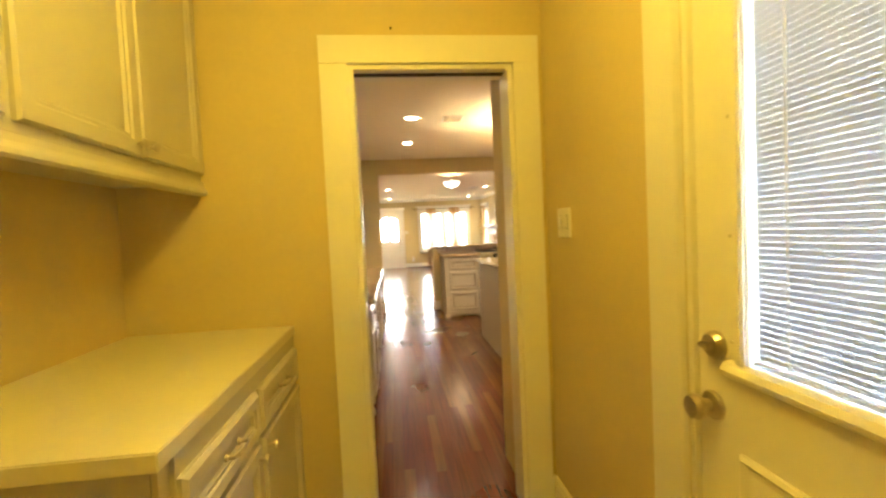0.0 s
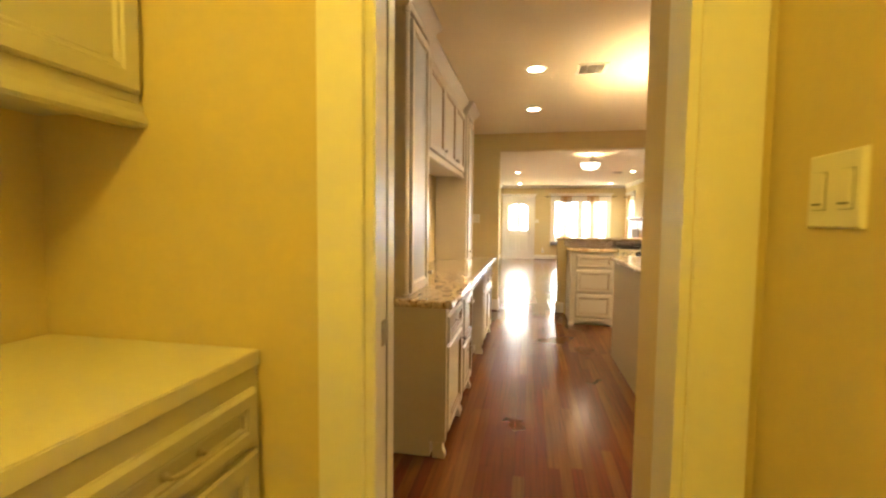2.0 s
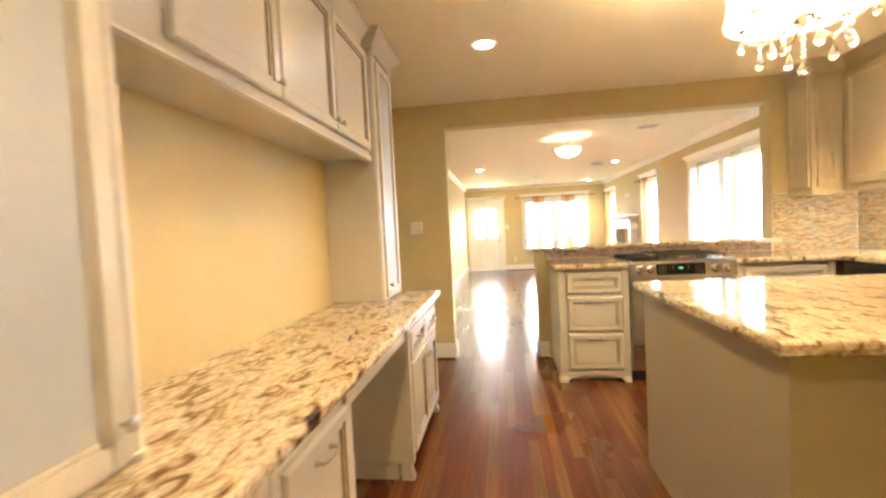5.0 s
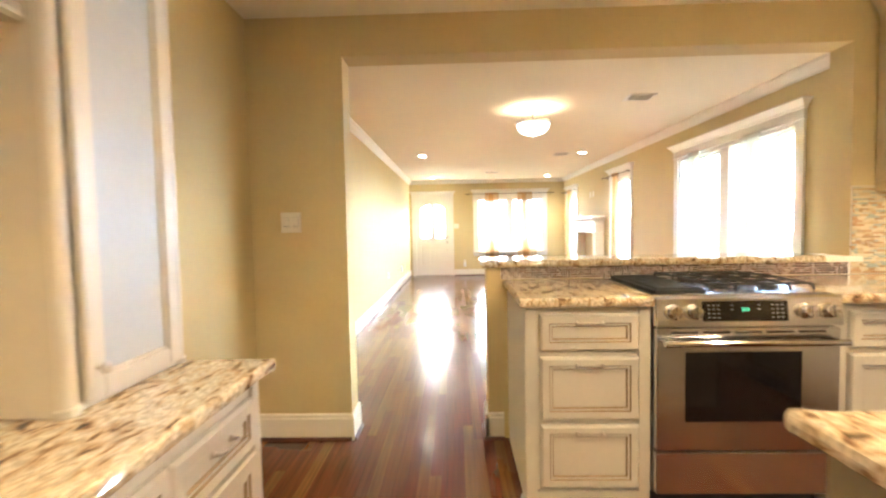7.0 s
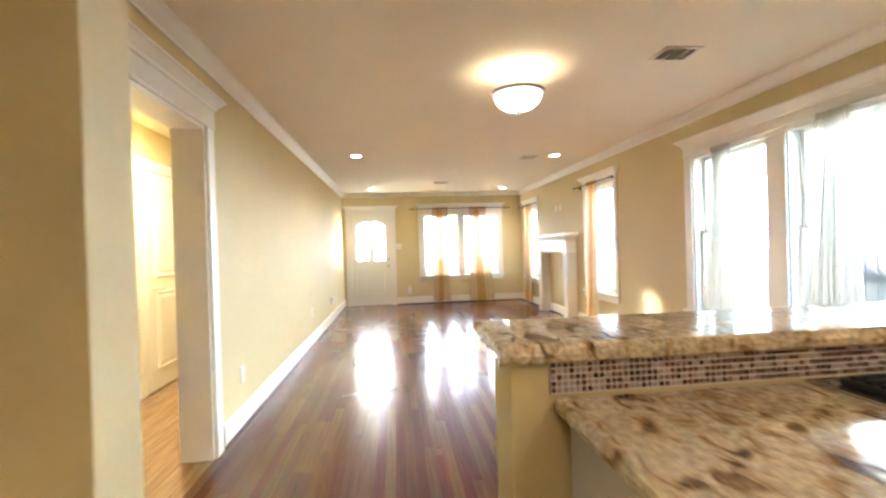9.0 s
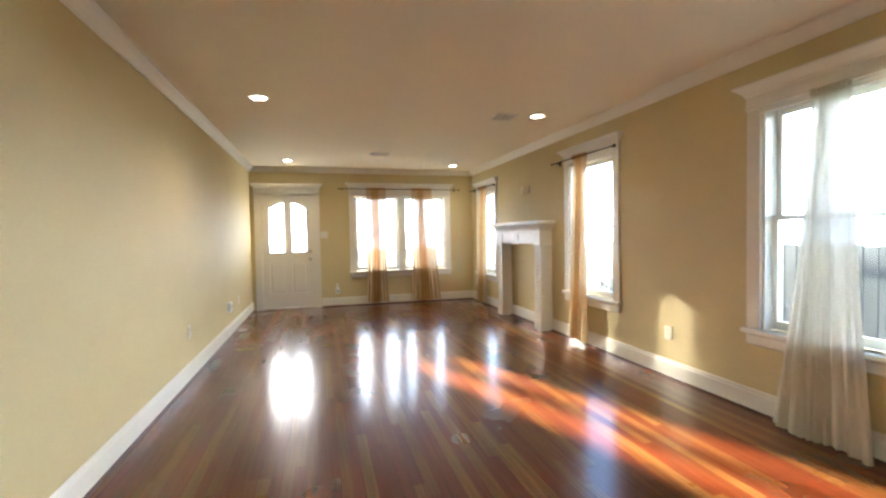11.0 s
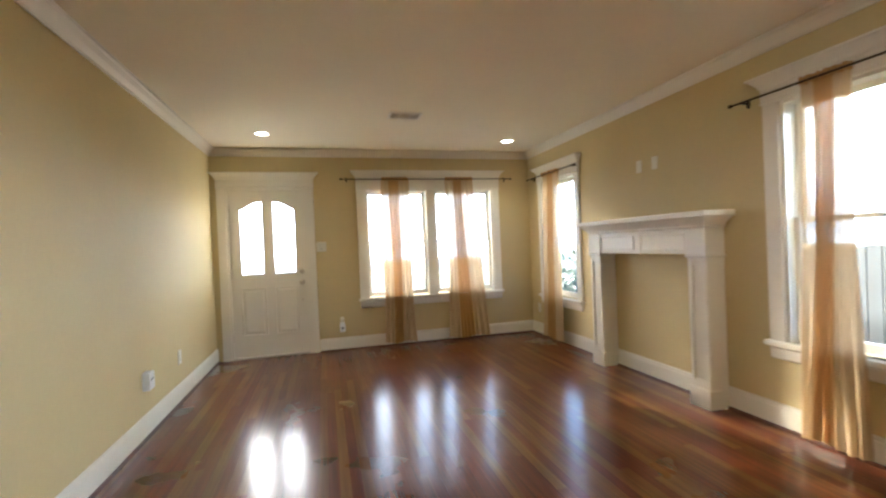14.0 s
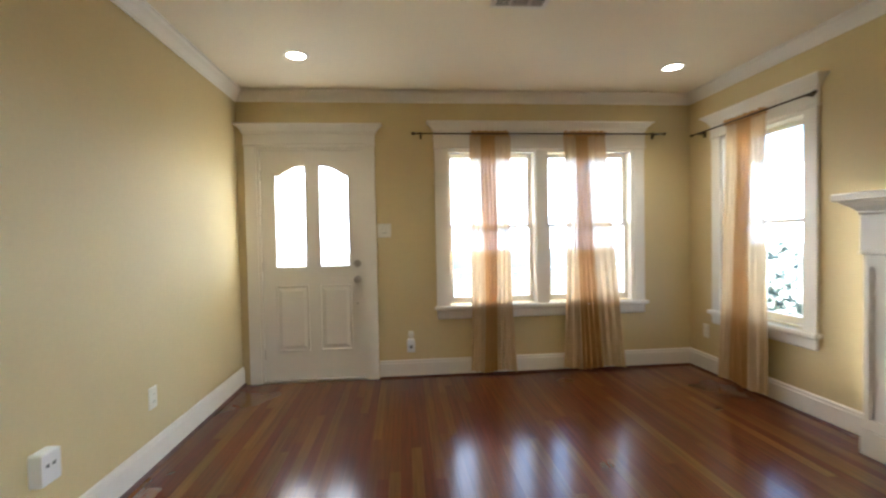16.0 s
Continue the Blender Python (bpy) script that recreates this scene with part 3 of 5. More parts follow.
# ---- laundry ----
door = thing("door_2", (1.15, -0.26, 0), "white exterior door with a half light and closed blinds", "door", kind="structure")
for y0, y1 in ((0.20, 0.325), (-0.835, -0.71)):
    part("side_casing", B(1.128, y0, 0, 1.15, y1, 2.04, 0.003), TRIM, door)
part("head_casing", B(1.128, -0.835, 2.04, 1.15, 0.325, 2.165, 0.003), TRIM, door)
part("side_jamb", B(1.15, 0.182, 0, 1.29, 0.20, 2.04), TRIM, door)
part("side_jamb", B(1.15, -0.71, 0, 1.29, -0.692, 2.04), TRIM, door)
bm = bmesh.new()
for q in ((-0.69, 0.01, 0.18, 1.0), (-0.69, 1.95, 0.18, 2.035), (0.035, 1.0, 0.18, 1.95), (-0.69, 1.0, -0.545, 1.95)):
    box(bm, 1.165, q[0], q[1], 1.205, q[2], q[3])
part("slab", bm, TRIM, door)
bm = bmesh.new()
run(bm, [(0, 0.965), (0.012, 0.968), (0.022, 0.975), (0.026, 0.985), (0.018, 0.998), (0, 1.003)], (1.165, -0.60), (1.165, 0.085), (-1, 0))
part("lower_light_moulding", bm, TRIM, door)
for y in (0.035, -0.565):
    part("side_light_moulding", B(1.150, y, 1.0, 1.165, y + 0.022, 1.95, 0.004), TRIM, door)
for y0 in (-0.22, -0.60):
    part("raised_panel", panel(0.31, 0.62, 0.012, [(0, 0.0), (0.008, -0.006), (0.02, 0.003), (0.03, 0.003), (0.06, -0.004)], facing("-x", 1.157, y0 + 0.275, 0.19)), TRIM, door)
g = part("pane", B(1.192, -0.545, 1.0, 1.196, 0.035, 1.95), GLASS, door)
g.visible_shadow = False
for y, z, deep in ((0.122, 1.027, 0), (0.135, 0.885, 1)):
    kb = bmesh.new()
    rot = Matrix.Rotation(radians(-90), 3, 'Y')
    turned(kb, [(0.034, 0), (0.034, 0.006), (0.030, 0.010), (0.015, 0.014), (0.015, 0.03), (0.026, 0.036), (0.029, 0.048), (0.024, 0.06), (0.006, 0.064)] if deep else [(0.032, 0), (0.031, 0.012), (0.024, 0.020), (0.008, 0.022)], (1.165, y, z), 20, rot)
    if not deep:
        box(kb, 1.128, y - 0.018, z - 0.006, 1.146, y + 0.018, z + 0.006, 0.003)
    part("door_handle" if deep else "deadbolt", kb, NICKEL, door)
for z in (1.0435, 1.27, 1.52, 1.77):
    tb = bmesh.new()
    turned(tb, [(0.0035, 0), (0.0035, 0.0015), (0.0015, 0.002)], (1.165, 0.078, z), 8, Matrix.Rotation(radians(-90), 3, 'Y'))
    part("screw", tb, NICKEL, door)
BLIND = sheer("white_blind_slat", (0.60, 0.63, 0.71), 0.0, 0.6)
blind = thing("window_blind", (1.175, -0.255, 1.0), "closed white mini blind hanging in the door light", "blind")
sl = bmesh.new()
loft(sl, [[(-0.010, y, 0.0045), (0.0, y, 0.0012), (0.010, y, -0.0045), (0.010, y, -0.0052), (0.0, y, 0.0002), (-0.010, y, 0.0037)] for y in (-0.535, 0.024)])
sl.transform(Matrix.Translation((1.180, 0, 1.02)) @ Matrix.Rotation(radians(60), 4, 'Y'))
first = part("slat", sl, BLIND, blind)
for i in range(1, 73):
    s = new("slat", first.data)
    s.parent = blind
    s.location = first.location + Vector((0, 0, 0.0126 * i))
part("bottom_rail", B(1.172, -0.538, 1.004, 1.188, 0.030, 1.014, 0.002), BLIND, blind)
part("head_rail", B(1.170, -0.538, 1.935, 1.190, 0.030, 1.95, 0.002), BLIND, blind)
for y in (-0.055, -0.42):
    part("lift_cord", tube(bmesh.new(), [(1.169, y, 1.01), (1.169, y, 1.94)], 0.0012, 6), WHITEPLASTIC, blind)

# base cabinet and worktop
lb = thing("laundry_base_cabinet", (-0.33, 0.6, 0), "cream painted base cabinet with two drawers and two doors", "cabinet")
part("body", B(-0.645, 0.075, 0.10, -0.012, 1.145, 0.895, 0.002), CABINET, lb)
part("plinth", B(-0.645, 0.085, 0, -0.07, 1.145, 0.10), CABINET, lb)
part("end_stile", B(-0.012, 0.075, 0.0, 0.0, 0.115, 0.895, 0.001), CABINET, lb)
part("face_frame", B(-0.0118, 0.116, 0.10, 0.010, 1.145, 0.895, 0.001), CABINET, lb)
for y0, y1 in ((0.118, 0.592), (0.622, 1.118)):
    d = part("drawer", panel(y1 - y0, 0.135, 0.02, DRAWER, facing("+x", 0.030, y0, 0.712)), CABINET, lb)
    bar_pull(d, facing("+x", 0.030, (y0 + y1) / 2, 0.787))
    d = part("door", panel(y1 - y0, 0.562, 0.02, FRONT, facing("+x", 0.030, y0, 0.13)), CABINET, lb)
    knob(d, facing("+x", 0.030, y1 - 0.035 if y0 < 0.3 else y0 + 0.035, 0.655))
solo("laundry_worktop", B(-0.648, 0.048, 0.896, 0.016, 1.148, 0.935, 0.003), LAMINATE, "plain pale laminate worktop on the base cabinet", "worktop")
lu = thing("laundry_wall_cabinet", (-0.47, 0.6, 1.5), "cream painted wall cabinet with framed doors", "wall cabinet")
part("body", B(-0.645, -0.30, 1.555, -0.318, 1.147, 2.44, 0.002), CABINET, lu)
part("light_rail", stack(bmesh.new(), -0.345, -0.318, -0.30, 1.147, [(1.498, 0.012), (1.506, 0.022), (1.518, 0.020), (1.535, 0.010), (1.553, 0.008)], (0, 1, 0, 0)), CABINET, lu)
part("bottom", B(-0.645, -0.295, 1.54, -0.346, 1.147, 1.554), CABINET, lu)
for y0, y1 in ((0.697, 1.135), (0.235, 0.693), (-0.275, 0.205)):
    d = part("door", panel(y1 - y0, 0.83, 0.02, FRONT, facing("+x", -0.298, y0, 1.58)), CABINET, lu)
    knob(d, facing("+x", -0.298, y0 + 0.031 if y0 > 0.5 or y0 < 0 else y1 - 0.031, 1.615))

def plate(name, m, w, h, rockers=1, label="", category="light switch", outlet=False):
    th = thing(name, m.translation, label, category)
    bm = panel(w, h, 0.008, [(0, 0.003), (0.003, 0.0), (0.008, 0.0)], m @ pose(-w / 2, -0.008, -h / 2))
    part("cover", bm, PLASTIC, th)
    for i in range(rockers):
        c = (i - (rockers - 1) / 2) * w / rockers
        rb = bmesh.new()
        if outlet:
            for z in (-0.020, 0.020):
                box(rb, c - 0.014, -0.0105, z - 0.013, c + 0.014, -0.0075, z + 0.013, 0.003)
        else:
            box(rb, c - 0.015, -0.0125, -0.030, c + 0.015, -0.0075, 0.030, 0.002)
        rb.transform(m)
        part("socket" if outlet else "rocker", rb, PLASTIC, th)
        if not outlet:
            gb = B(c - 0.0158, -0.0084, -0.0308, c + 0.0158, -0.0079, 0.0308)
            gb.transform(m)
            part("rocker_gap", gb, LEGEND, th)
            gb = B(c - 0.012, -0.0130, -0.023, c + 0.012, -0.0122, -0.0195)
            gb.transform(m)
            part("rocker_groove", gb, LEGEND, th)
        if outlet:
            for z in (-0.020, 0.020):
                for x in (-0.005, 0.005):
                    hb = B(c + x - 0.001, -0.0112, z - 0.004, c + x + 0.001, -0.0106, z + 0.005)
                    hb.transform(m)
                    part("slot", hb, DARK, th)
    return th

plate("light_switch", facing("-x", 1.15, 0.945, 1.318), 0.125, 0.118, 2, "ivory double rocker switch on the laundry wall")
plate("light_switch", facing("-y", -0.075, 6.42, 1.305), 0.118, 0.118, 2, "ivory double rocker switch on the tan kitchen wall")
plate("light_switch", facing("-y", 0.908, FY, 1.294), 0.118, 0.118, 1, "ivory switch plate beside the front door")
plate("wall_outlet", facing("+x", LX, 8.89, 0.38), 0.072, 0.116, 1, "ivory wall outlet above the baseboard", "outlet", True)
plate("wall_outlet", facing("+x", LX, 14.08, 0.38), 0.072, 0.116, 1, "ivory wall outlet above the baseboard", "outlet", True)
plate("wall_outlet", facing("+x", LX, 11.61, 0.43), 0.072, 0.116, 1, "ivory wall outlet above the baseboard", "outlet", True)
plate("wall_outlet", facing("-x", RX, 10.355, 0.385), 0.085, 0.116, 1, "ivory wall outlet between two windows", "outlet", True)
plate("wall_outlet", facing("-x", RX, 15.21, 0.36), 0.072, 0.116, 1, "ivory wall outlet under the corner", "outlet", True)
plate("blank_plate", facing("-x", RX, 13.18, 1.885), 0.065, 0.105, 0, "pale blank plate high above the mantel", "cover plate")
plate("blank_plate", facing("-x", RX, 12.985, 1.885), 0.065, 0.105, 0, "pale blank plate high above the mantel", "cover plate")
nail = bmesh.new()
turned(nail, [(0.004, 0), (0.004, 0.006), (0.006, 0.007), (0.005, 0.009)], (0.49, 1.15, 2.18), 8, Matrix.Rotation(radians(90), 3, 'X'))
solo("nail", nail, BRONZE, "small dark nail above the doorway", "nail")

def plug_in(m, label):
    th = thing("plug_in_freshener", m.translation, label, "air freshener")
    bm = bmesh.new()
    stack(bm, -0.034, 0.034, -0.045, 0, [(-0.085, -0.008), (-0.078, 0.0), (-0.01, 0.002), (0.02, -0.004), (0.03, -0.010)], (1, 1, 1, 0))
    bm.transform(m)
    part("body", bm, WHITEPLASTIC, th)
    bm = bmesh.new()
    stack(bm, -0.026, 0.026, -0.030, 0, [(0.031, -0.006), (0.07, 0.0), (0.095, -0.008)], (1, 1, 1, 0))
    bm.transform(m)
    part("cap", bm, PLASTIC, th)
    bm = B(-0.012, -0.0475, -0.05, 0.012, -0.0445, -0.02, 0.001)
    bm.transform(m)
    part("badge", bm, LEGEND, th)
plug_in(facing("-y", 1.12, FY, 0.315), "white plug-in air freshener beside the front door")
def plug_in_timer(m, label):
    th = thing("plug_in_timer", m.translation, label, "plug-in timer")
    bm = bmesh.new()
    stack(bm, -0.046, 0.046, -0.046, 0, [(-0.062, -0.006), (-0.056, 0.0), (0.056, 0.0), (0.062, -0.006)], (1, 1, 1, 0))
    bm.transform(m)
    part("body", bm, WHITEPLASTIC, th)
    for x in (-0.016, 0.014):
        bm = B(x - 0.008, -0.0475, 0.004, x + 0.008, -0.0455, 0.018, 0.001)
        bm.transform(m)
        part("slot", bm, LEGEND, th)
plug_in_timer(facing("+x", LX, 13.325, 0.388), "white box plugged into a wall outlet above the baseboard")

# ---- hutch along the kitchen wall ----
HF = 0.27
def base_unit(name, y0, y1, label, rows):
    """A base cabinet facing +x; rows of (z0, z1, columns, kind)."""
    th = thing(name, (0, (y0 + y1) / 2, 0), label, "base cabinet")
    part("body", B(LX + 0.003, y0, 0.085, HF - 0.02, y1, 0.81, 0.002), GLAZE, th)
    part("plinth", B(LX + 0.003, y0 + 0.004, 0, HF - 0.09, y1 - 0.004, 0.085), GLAZE, th)
    for y in (y0, y1 - 0.045):
        part("foot", stack(bmesh.new(), HF - 0.075, HF - 0.02, y, y + 0.045, [(0, 0.012), (0.02, 0.012), (0.05, 0.0), (0.085, 0.0)], (0, 1, 0, 0)), GLAZE, th)
        part("corner_stile", B(HF - 0.02, y, 0.085, HF - 0.006, y + 0.045, 0.81, 0.003), GLAZE, th)
    for z0, z1, n, kind in rows:
        a, b = y0 + 0.05, y1 - 0.05
        w = (b - a - 0.006 * (n - 1)) / n
        for i in range(n):
            ya = a + i * (w + 0.006)
            d = part("drawer" if kind == "drawer" else "door", panel(w, z1 - z0, 0.022, DRAWER if kind == "drawer" else FRONT, facing("+x", HF + 0.004, ya, z0)), GLAZE, th)
            if kind == "drawer":
                bar_pull(d, facing("+x", HF + 0.004, ya + w / 2, z1 - 0.055))
            else:
                knob(d, facing("+x", HF + 0.004, ya + (0.03 if i == n - 1 and n > 1 else w - 0.03), z1 - 0.06))
    return th
base_unit("hutch_drawer_cabinet", 2.395, 2.965, "glazed cream base cabinet with a drawer over a door", [(0.605, 0.755, 1, "drawer"), (0.12, 0.59, 1, "door")])
base_unit("hutch_file_cabinet", 2.967, 3.46, "glazed cream base cabinet with two deep drawers", [(0.44, 0.755, 1, "drawer"), (0.12, 0.425, 1, "drawer")])
base_unit("hutch_end_cabinet", 4.30, 5.19, "glazed cream base cabinet with drawers over doors", [(0.605, 0.755, 2, "drawer"), (0.12, 0.59, 2, "door")])
solo("desk_apron", B(HF - 0.05, 3.461, 0.72, HF - 0.02, 4.299, 0.81, 0.003), GLAZE, "cream apron under the desk part of the worktop", "apron")

def slab(name, x0, y0, x1, y1, z0, z1, label, chip=0.0):
    """A stone top with a rounded, slightly uneven edge."""
    bm = bmesh.new()
    h = z1 - z0
    ring = []
    nx, ny = max(2, int((x1 - x0) / 0.06)), max(2, int((y1 - y0) / 0.06))
    for i in range(nx):
        ring.append((x0 + (x1 - x0) * i / nx, y0, 0, -1))
    for i in range(ny):
        ring.append((x1, y0 + (y1 - y0) * i / ny, 1, 0))
    for i in range(nx):
        ring.append((x1 - (x1 - x0) * i / nx, y1, 0, 1))
    for i in range(ny):
        ring.append((x0, y1 - (y1 - y0) * i / ny, -1, 0))
    rings = []
    for dz, o in ((0, -0.010), (0.006, -0.002), (h * 0.5, 0.0), (h - 0.008, -0.003), (h - 0.002, -0.008), (h, -0.014)):
        rings.append([(x + nx_ * (o + chip * noise.noise((x * 18, y * 18, dz * 60))), y + ny_ * (o + chip * noise.noise((x * 18, y * 18, dz * 60 + 9))), z0 + dz) for x, y, nx_, ny_ in ring])
    loft(bm, rings)
    return solo(name, bm, GRANITE, label, "worktop")
slab("hutch_worktop", LX + 0.003, 2.36, 0.305, 5.225, 0.811, 0.851, "cream and brown granite worktop on the hutch", 0.004)

def crown_cap(parent, x1, y0, y1, z0, near=1, far=1):
    bm = bmesh.new()
    stack(bm, LX + 0.003, x1, y0, y1, [(z0, 0.0), (z0 + 0.02, 0.006), (z0 + 0.03, 0.004), (z0 + 0.075, 0.045), (z0 + 0.09, 0.058), (z0 + 0.095, 0.066), (CEIL - 0.002, 0.066)], (0, 1, near, far))
    part("crown", bm, GLAZE, parent)
def tower(name, y0, y1, x1, label, knob_far):
    th = thing(name, (0, (y0 + y1) / 2, 0.852), label, "tall cabinet")
    part("body", B(LX + 0.003, y0, 0.852, x1 - 0.02, y1, 2.37, 0.002), GLAZE, th)
    for y in (y0 + 0.022, y1 - 0.022):
        bm = bmesh.new()
        turned(bm, [(0.026, 0.852), (0.026, 0.868), (0.021, 0.872), (0.021, 2.34), (0.026, 2.345), (0.026, 2.37)], (x1 - 0.019, y, 0), 18)
        part("corner_pilaster", bm, GLAZE, th)
    part("bottom_rail", B(x1 - 0.02, y0 + 0.044, 0.852, x1 - 0.006, y1 - 0.044, 0.867, 0.002), GLAZE, th)
    w, h, s, z = y1 - y0 - 0.096, 1.455, 0.047, 0.870
    m = facing("+x", x1 + 0.014, y0 + 0.048, z)
    fr = bmesh.new()
    for q in ((0, 0, s, h), (w - s, 0, w, h), (s, 0, w - s, s), (s, h - s, w - s, h)):
        box(fr, q[0], 0.0, q[1], q[2], 0.022, q[3], 0.003)
    fr.transform(m)
    d = part("door", fr, GLAZE, th)
    lip = bmesh.new()
    for q in ((s, s, s + 0.011, h - s), (w - s - 0.011, s, w - s, h - s), (s + 0.011, s, w - s - 0.011, s + 0.011), (s + 0.011, h - s - 0.011, w - s - 0.011, h - s)):
        box(lip, q[0], 0.005, q[1], q[2], 0.020, q[3], 0.003)
    lip.transform(m)
    part("glass_bead", lip, GLAZE, d)
    gb = B(s + 0.004, 0.012, s + 0.004, w - s - 0.004, 0.017, h - s - 0.004)
    gb.transform(m)
    part("pane", gb, FROST, d, "pale frosted glass")
    knob(d, facing("+x", x1 + 0.014, y1 - 0.072 if knob_far else y0 + 0.072, 0.945))
    crown_cap(th, x1, y0, y1, 2.37)
    return th
tower("hutch_tall_cabinet", 2.415, 2.915, 0.045, "glazed cream tall cabinet with a frosted glass door", True)
tower("hutch_tall_cabinet", 4.765, 5.20, 0.03, "glazed cream tall cabinet with frosted glass beside the switch", False)
hw = thing("hutch_wall_cabinet", (0, 3.93, 1.71), "glazed cream wall cabinet with three panelled doors", "wall cabinet")
part("body", B(LX + 0.003, 2.916, 1.745, -0.02, 4.764, 2.37, 0.002), GLAZE, hw)
part("light_rail", stack(bmesh.new(), -0.05, -0.016, 2.916, 4.764, [(1.708, 0.002), (1.716, 0.010), (1.728, 0.006), (1.744, 0.006)], (0, 1, 0, 0)), GLAZE, hw)
part("bottom", B(LX + 0.003, 2.916, 1.73, -0.051, 4.764, 1.7445), GLAZE, hw)
for i, y0 in enumerate((3.125, 3.665, 4.205)):
    d = part("door", panel(0.53, 0.585, 0.022, FRONT, facing("+x", 0.004, y0, 1.765)), GLAZE, hw)
    knob(d, facing("+x", 0.004, y0 + (0.50 if i != 2 else 0.03), 1.815))
crown_cap(hw, -0.02, 2.983, 4.697, 2.37, 0, 0)

# ---- island ----
isl = thing("kitchen_island", (2.05, 3.95, 0), "plain beige kitchen island body", "island")
part("side_panel", B(1.470, 3.362, 0, 1.490, 4.53, 0.909, 0.002), PANEL, isl)
part("front_panel", B(1.4905, 3.355, 0, 2.66, 3.375, 0.909, 0.002), PANEL, isl)
part("body", B(1.4905, 3.3755, 0.0, 2.66, 4.53, 0.909), PANEL, isl)
part("corner_bead", B(1.464, 3.348, 0, 1.489, 3.3545, 0.909, 0.001), PANEL, isl)
slab("island_worktop", 1.43, 3.315, 2.70, 4.565, 0.910, 0.950, "cream and brown granite worktop on the island", 0.004)
io = thing("wall_outlet", (1.85, 3.355, 0.655), "ivory double outlet on the island side", "outlet")
part("cover", panel(0.125, 0.085, 0.008, [(0, 0.003), (0.003, 0), (0.008, 0)], pose(1.845, 3.346, 0.612)), PLASTIC, io)
for x in (1.872, 1.913):
    part("socket", B(x, 3.343, 0.632, x + 0.030, 3.3462, 0.677, 0.002), PLASTIC, io)
    for z in (0.643, 0.662):
        part("slot", B(x + 0.008, 3.3424, z, x + 0.022, 3.3431, z + 0.003), LEGEND, io)

# ---- peninsula with range ----
def front_unit(name, x0, x1, label, rows, end=False):
    """A base cabinet facing -y; rows of (z0, z1, columns, kind)."""
    th = thing(name, ((x0 + x1) / 2, 6.05, 0), label, "base cabinet")
    part("body", B(x0, 5.755, 0.09, x1, 6.395, 0.909, 0.002), GLAZE, th)
    part("plinth", B(x0 + 0.004, 5.83, 0, x1 - 0.004, 6.395, 0.09), GLAZE, th)
    for x in (x0, x1 - 0.05):
        part("corner_stile", B(x, 5.738, 0.09, x + 0.05, 5.755, 0.909, 0.003), GLAZE, th)
        part("foot", stack(bmesh.new(), x, x + 0.05, 5.745, 5.82, [(0, 0.014), (0.02, 0.014), (0.05, 0.0), (0.09, 0.0)], (1 if end and x == x0 else 0, 0, 1, 0)), GLAZE, th)
    a, b = x0 + 0.05, x1 - 0.05
    part("valance", loft(bmesh.new(), [[(a + (b - a) * u, 5.742, 0.012 + 0.05 * max(0.0, math.sin(math.pi * u)) ** 0.5), (a + (b - a) * u, 5.754, 0.012 + 0.05 * max(0.0, math.sin(math.pi * u)) ** 0.5),
                                        (a + (b - a) * u, 5.754, 0.0895), (a + (b - a) * u, 5.742, 0.0895)] for u in [i / 16 for i in range(17)]]), GLAZE, th)
    for z0, z1, n, kind in rows:
        a, b = x0 + 0.065, x1 - 0.05
        w = (b - a - 0.006 * (n - 1)) / n
        for i in range(n):
            xa = a + i * (w + 0.006)
            d = part("drawer" if kind == "drawer" else "door", panel(w, z1 - z0, 0.024, DRAWER if kind == "drawer" else FRONT, pose(xa, 5.728, z0)), GLAZE, th)
            if kind == "drawer":
                bar_pull(d, pose(xa + w / 2, 5.728, z1 - (0.036 if z1 - z0 < 0.2 else 0.034)), 0.055)
            else:
                knob(d, pose(xa + (w - 0.03 if i == 0 else 0.03), 5.728, z1 - 0.06))
    return th
front_unit("drawer_cabinet", 1.185, 1.722, "glazed cream cabinet with three framed drawers", [(0.716, 0.874, 1, "drawer"), (0.413, 0.688, 1, "drawer"), (0.108, 0.388, 1, "drawer")], True)
front_unit("corner_base_cabinet", 2.492, 3.18, "glazed cream cabinet with a drawer over doors", [(0.716, 0.874, 1, "drawer"), (0.11, 0.69, 2, "door")])
slab("peninsula_worktop", 1.160, 5.700, 1.724, 6.405, 0.910, 0.950, "cream and brown granite worktop beside the range", 0.004)
slab("corner_worktop", 2.490, 5.700, KRX - 0.003, 6.405, 0.910, 0.950, "cream and brown granite worktop in the kitchen corner", 0.003)
slab("side_worktop", 3.16, 3.4, KRX - 0.003, 5.698, 0.910, 0.950, "cream and brown granite worktop along the outer wall", 0.003)
slab("bar_top", 1.040, 6.385, 2.98, 6.72, 1.021, 1.062, "raised cream and brown granite bar top", 0.004)
solo("bar_sill", B(2.982, 6.40, 1.021, 3.20, 6.66, 1.052, 0.004), TRIM, "painted sill board at the end of the bar", "sill")
side = thing("side_base_cabinet", (3.5, 4.2, 0), "glazed cream base cabinet along the outer wall", "base cabinet")
part("body", B(3.20, 3.42, 0.09, KRX - 0.003, 5.05, 0.909, 0.002), GLAZE, side)
part("plinth", B(3.27, 3.42, 0, KRX - 0.003, 5.05, 0.09), GLAZE, side)
for i in range(3):
    part("door", panel(0.52, 0.76, 0.022, FRONT, facing("-x", 3.178, 5.03 - i * 0.53, 0.11)), GLAZE, side)
dw = thing("dishwasher", (3.5, 5.38, 0), "stainless steel dishwasher with a dark control strip", "dishwasher")
part("door", B(3.185, 5.06, 0.10, KRX - 0.01, 5.66, 0.80, 0.004), STEEL, dw)
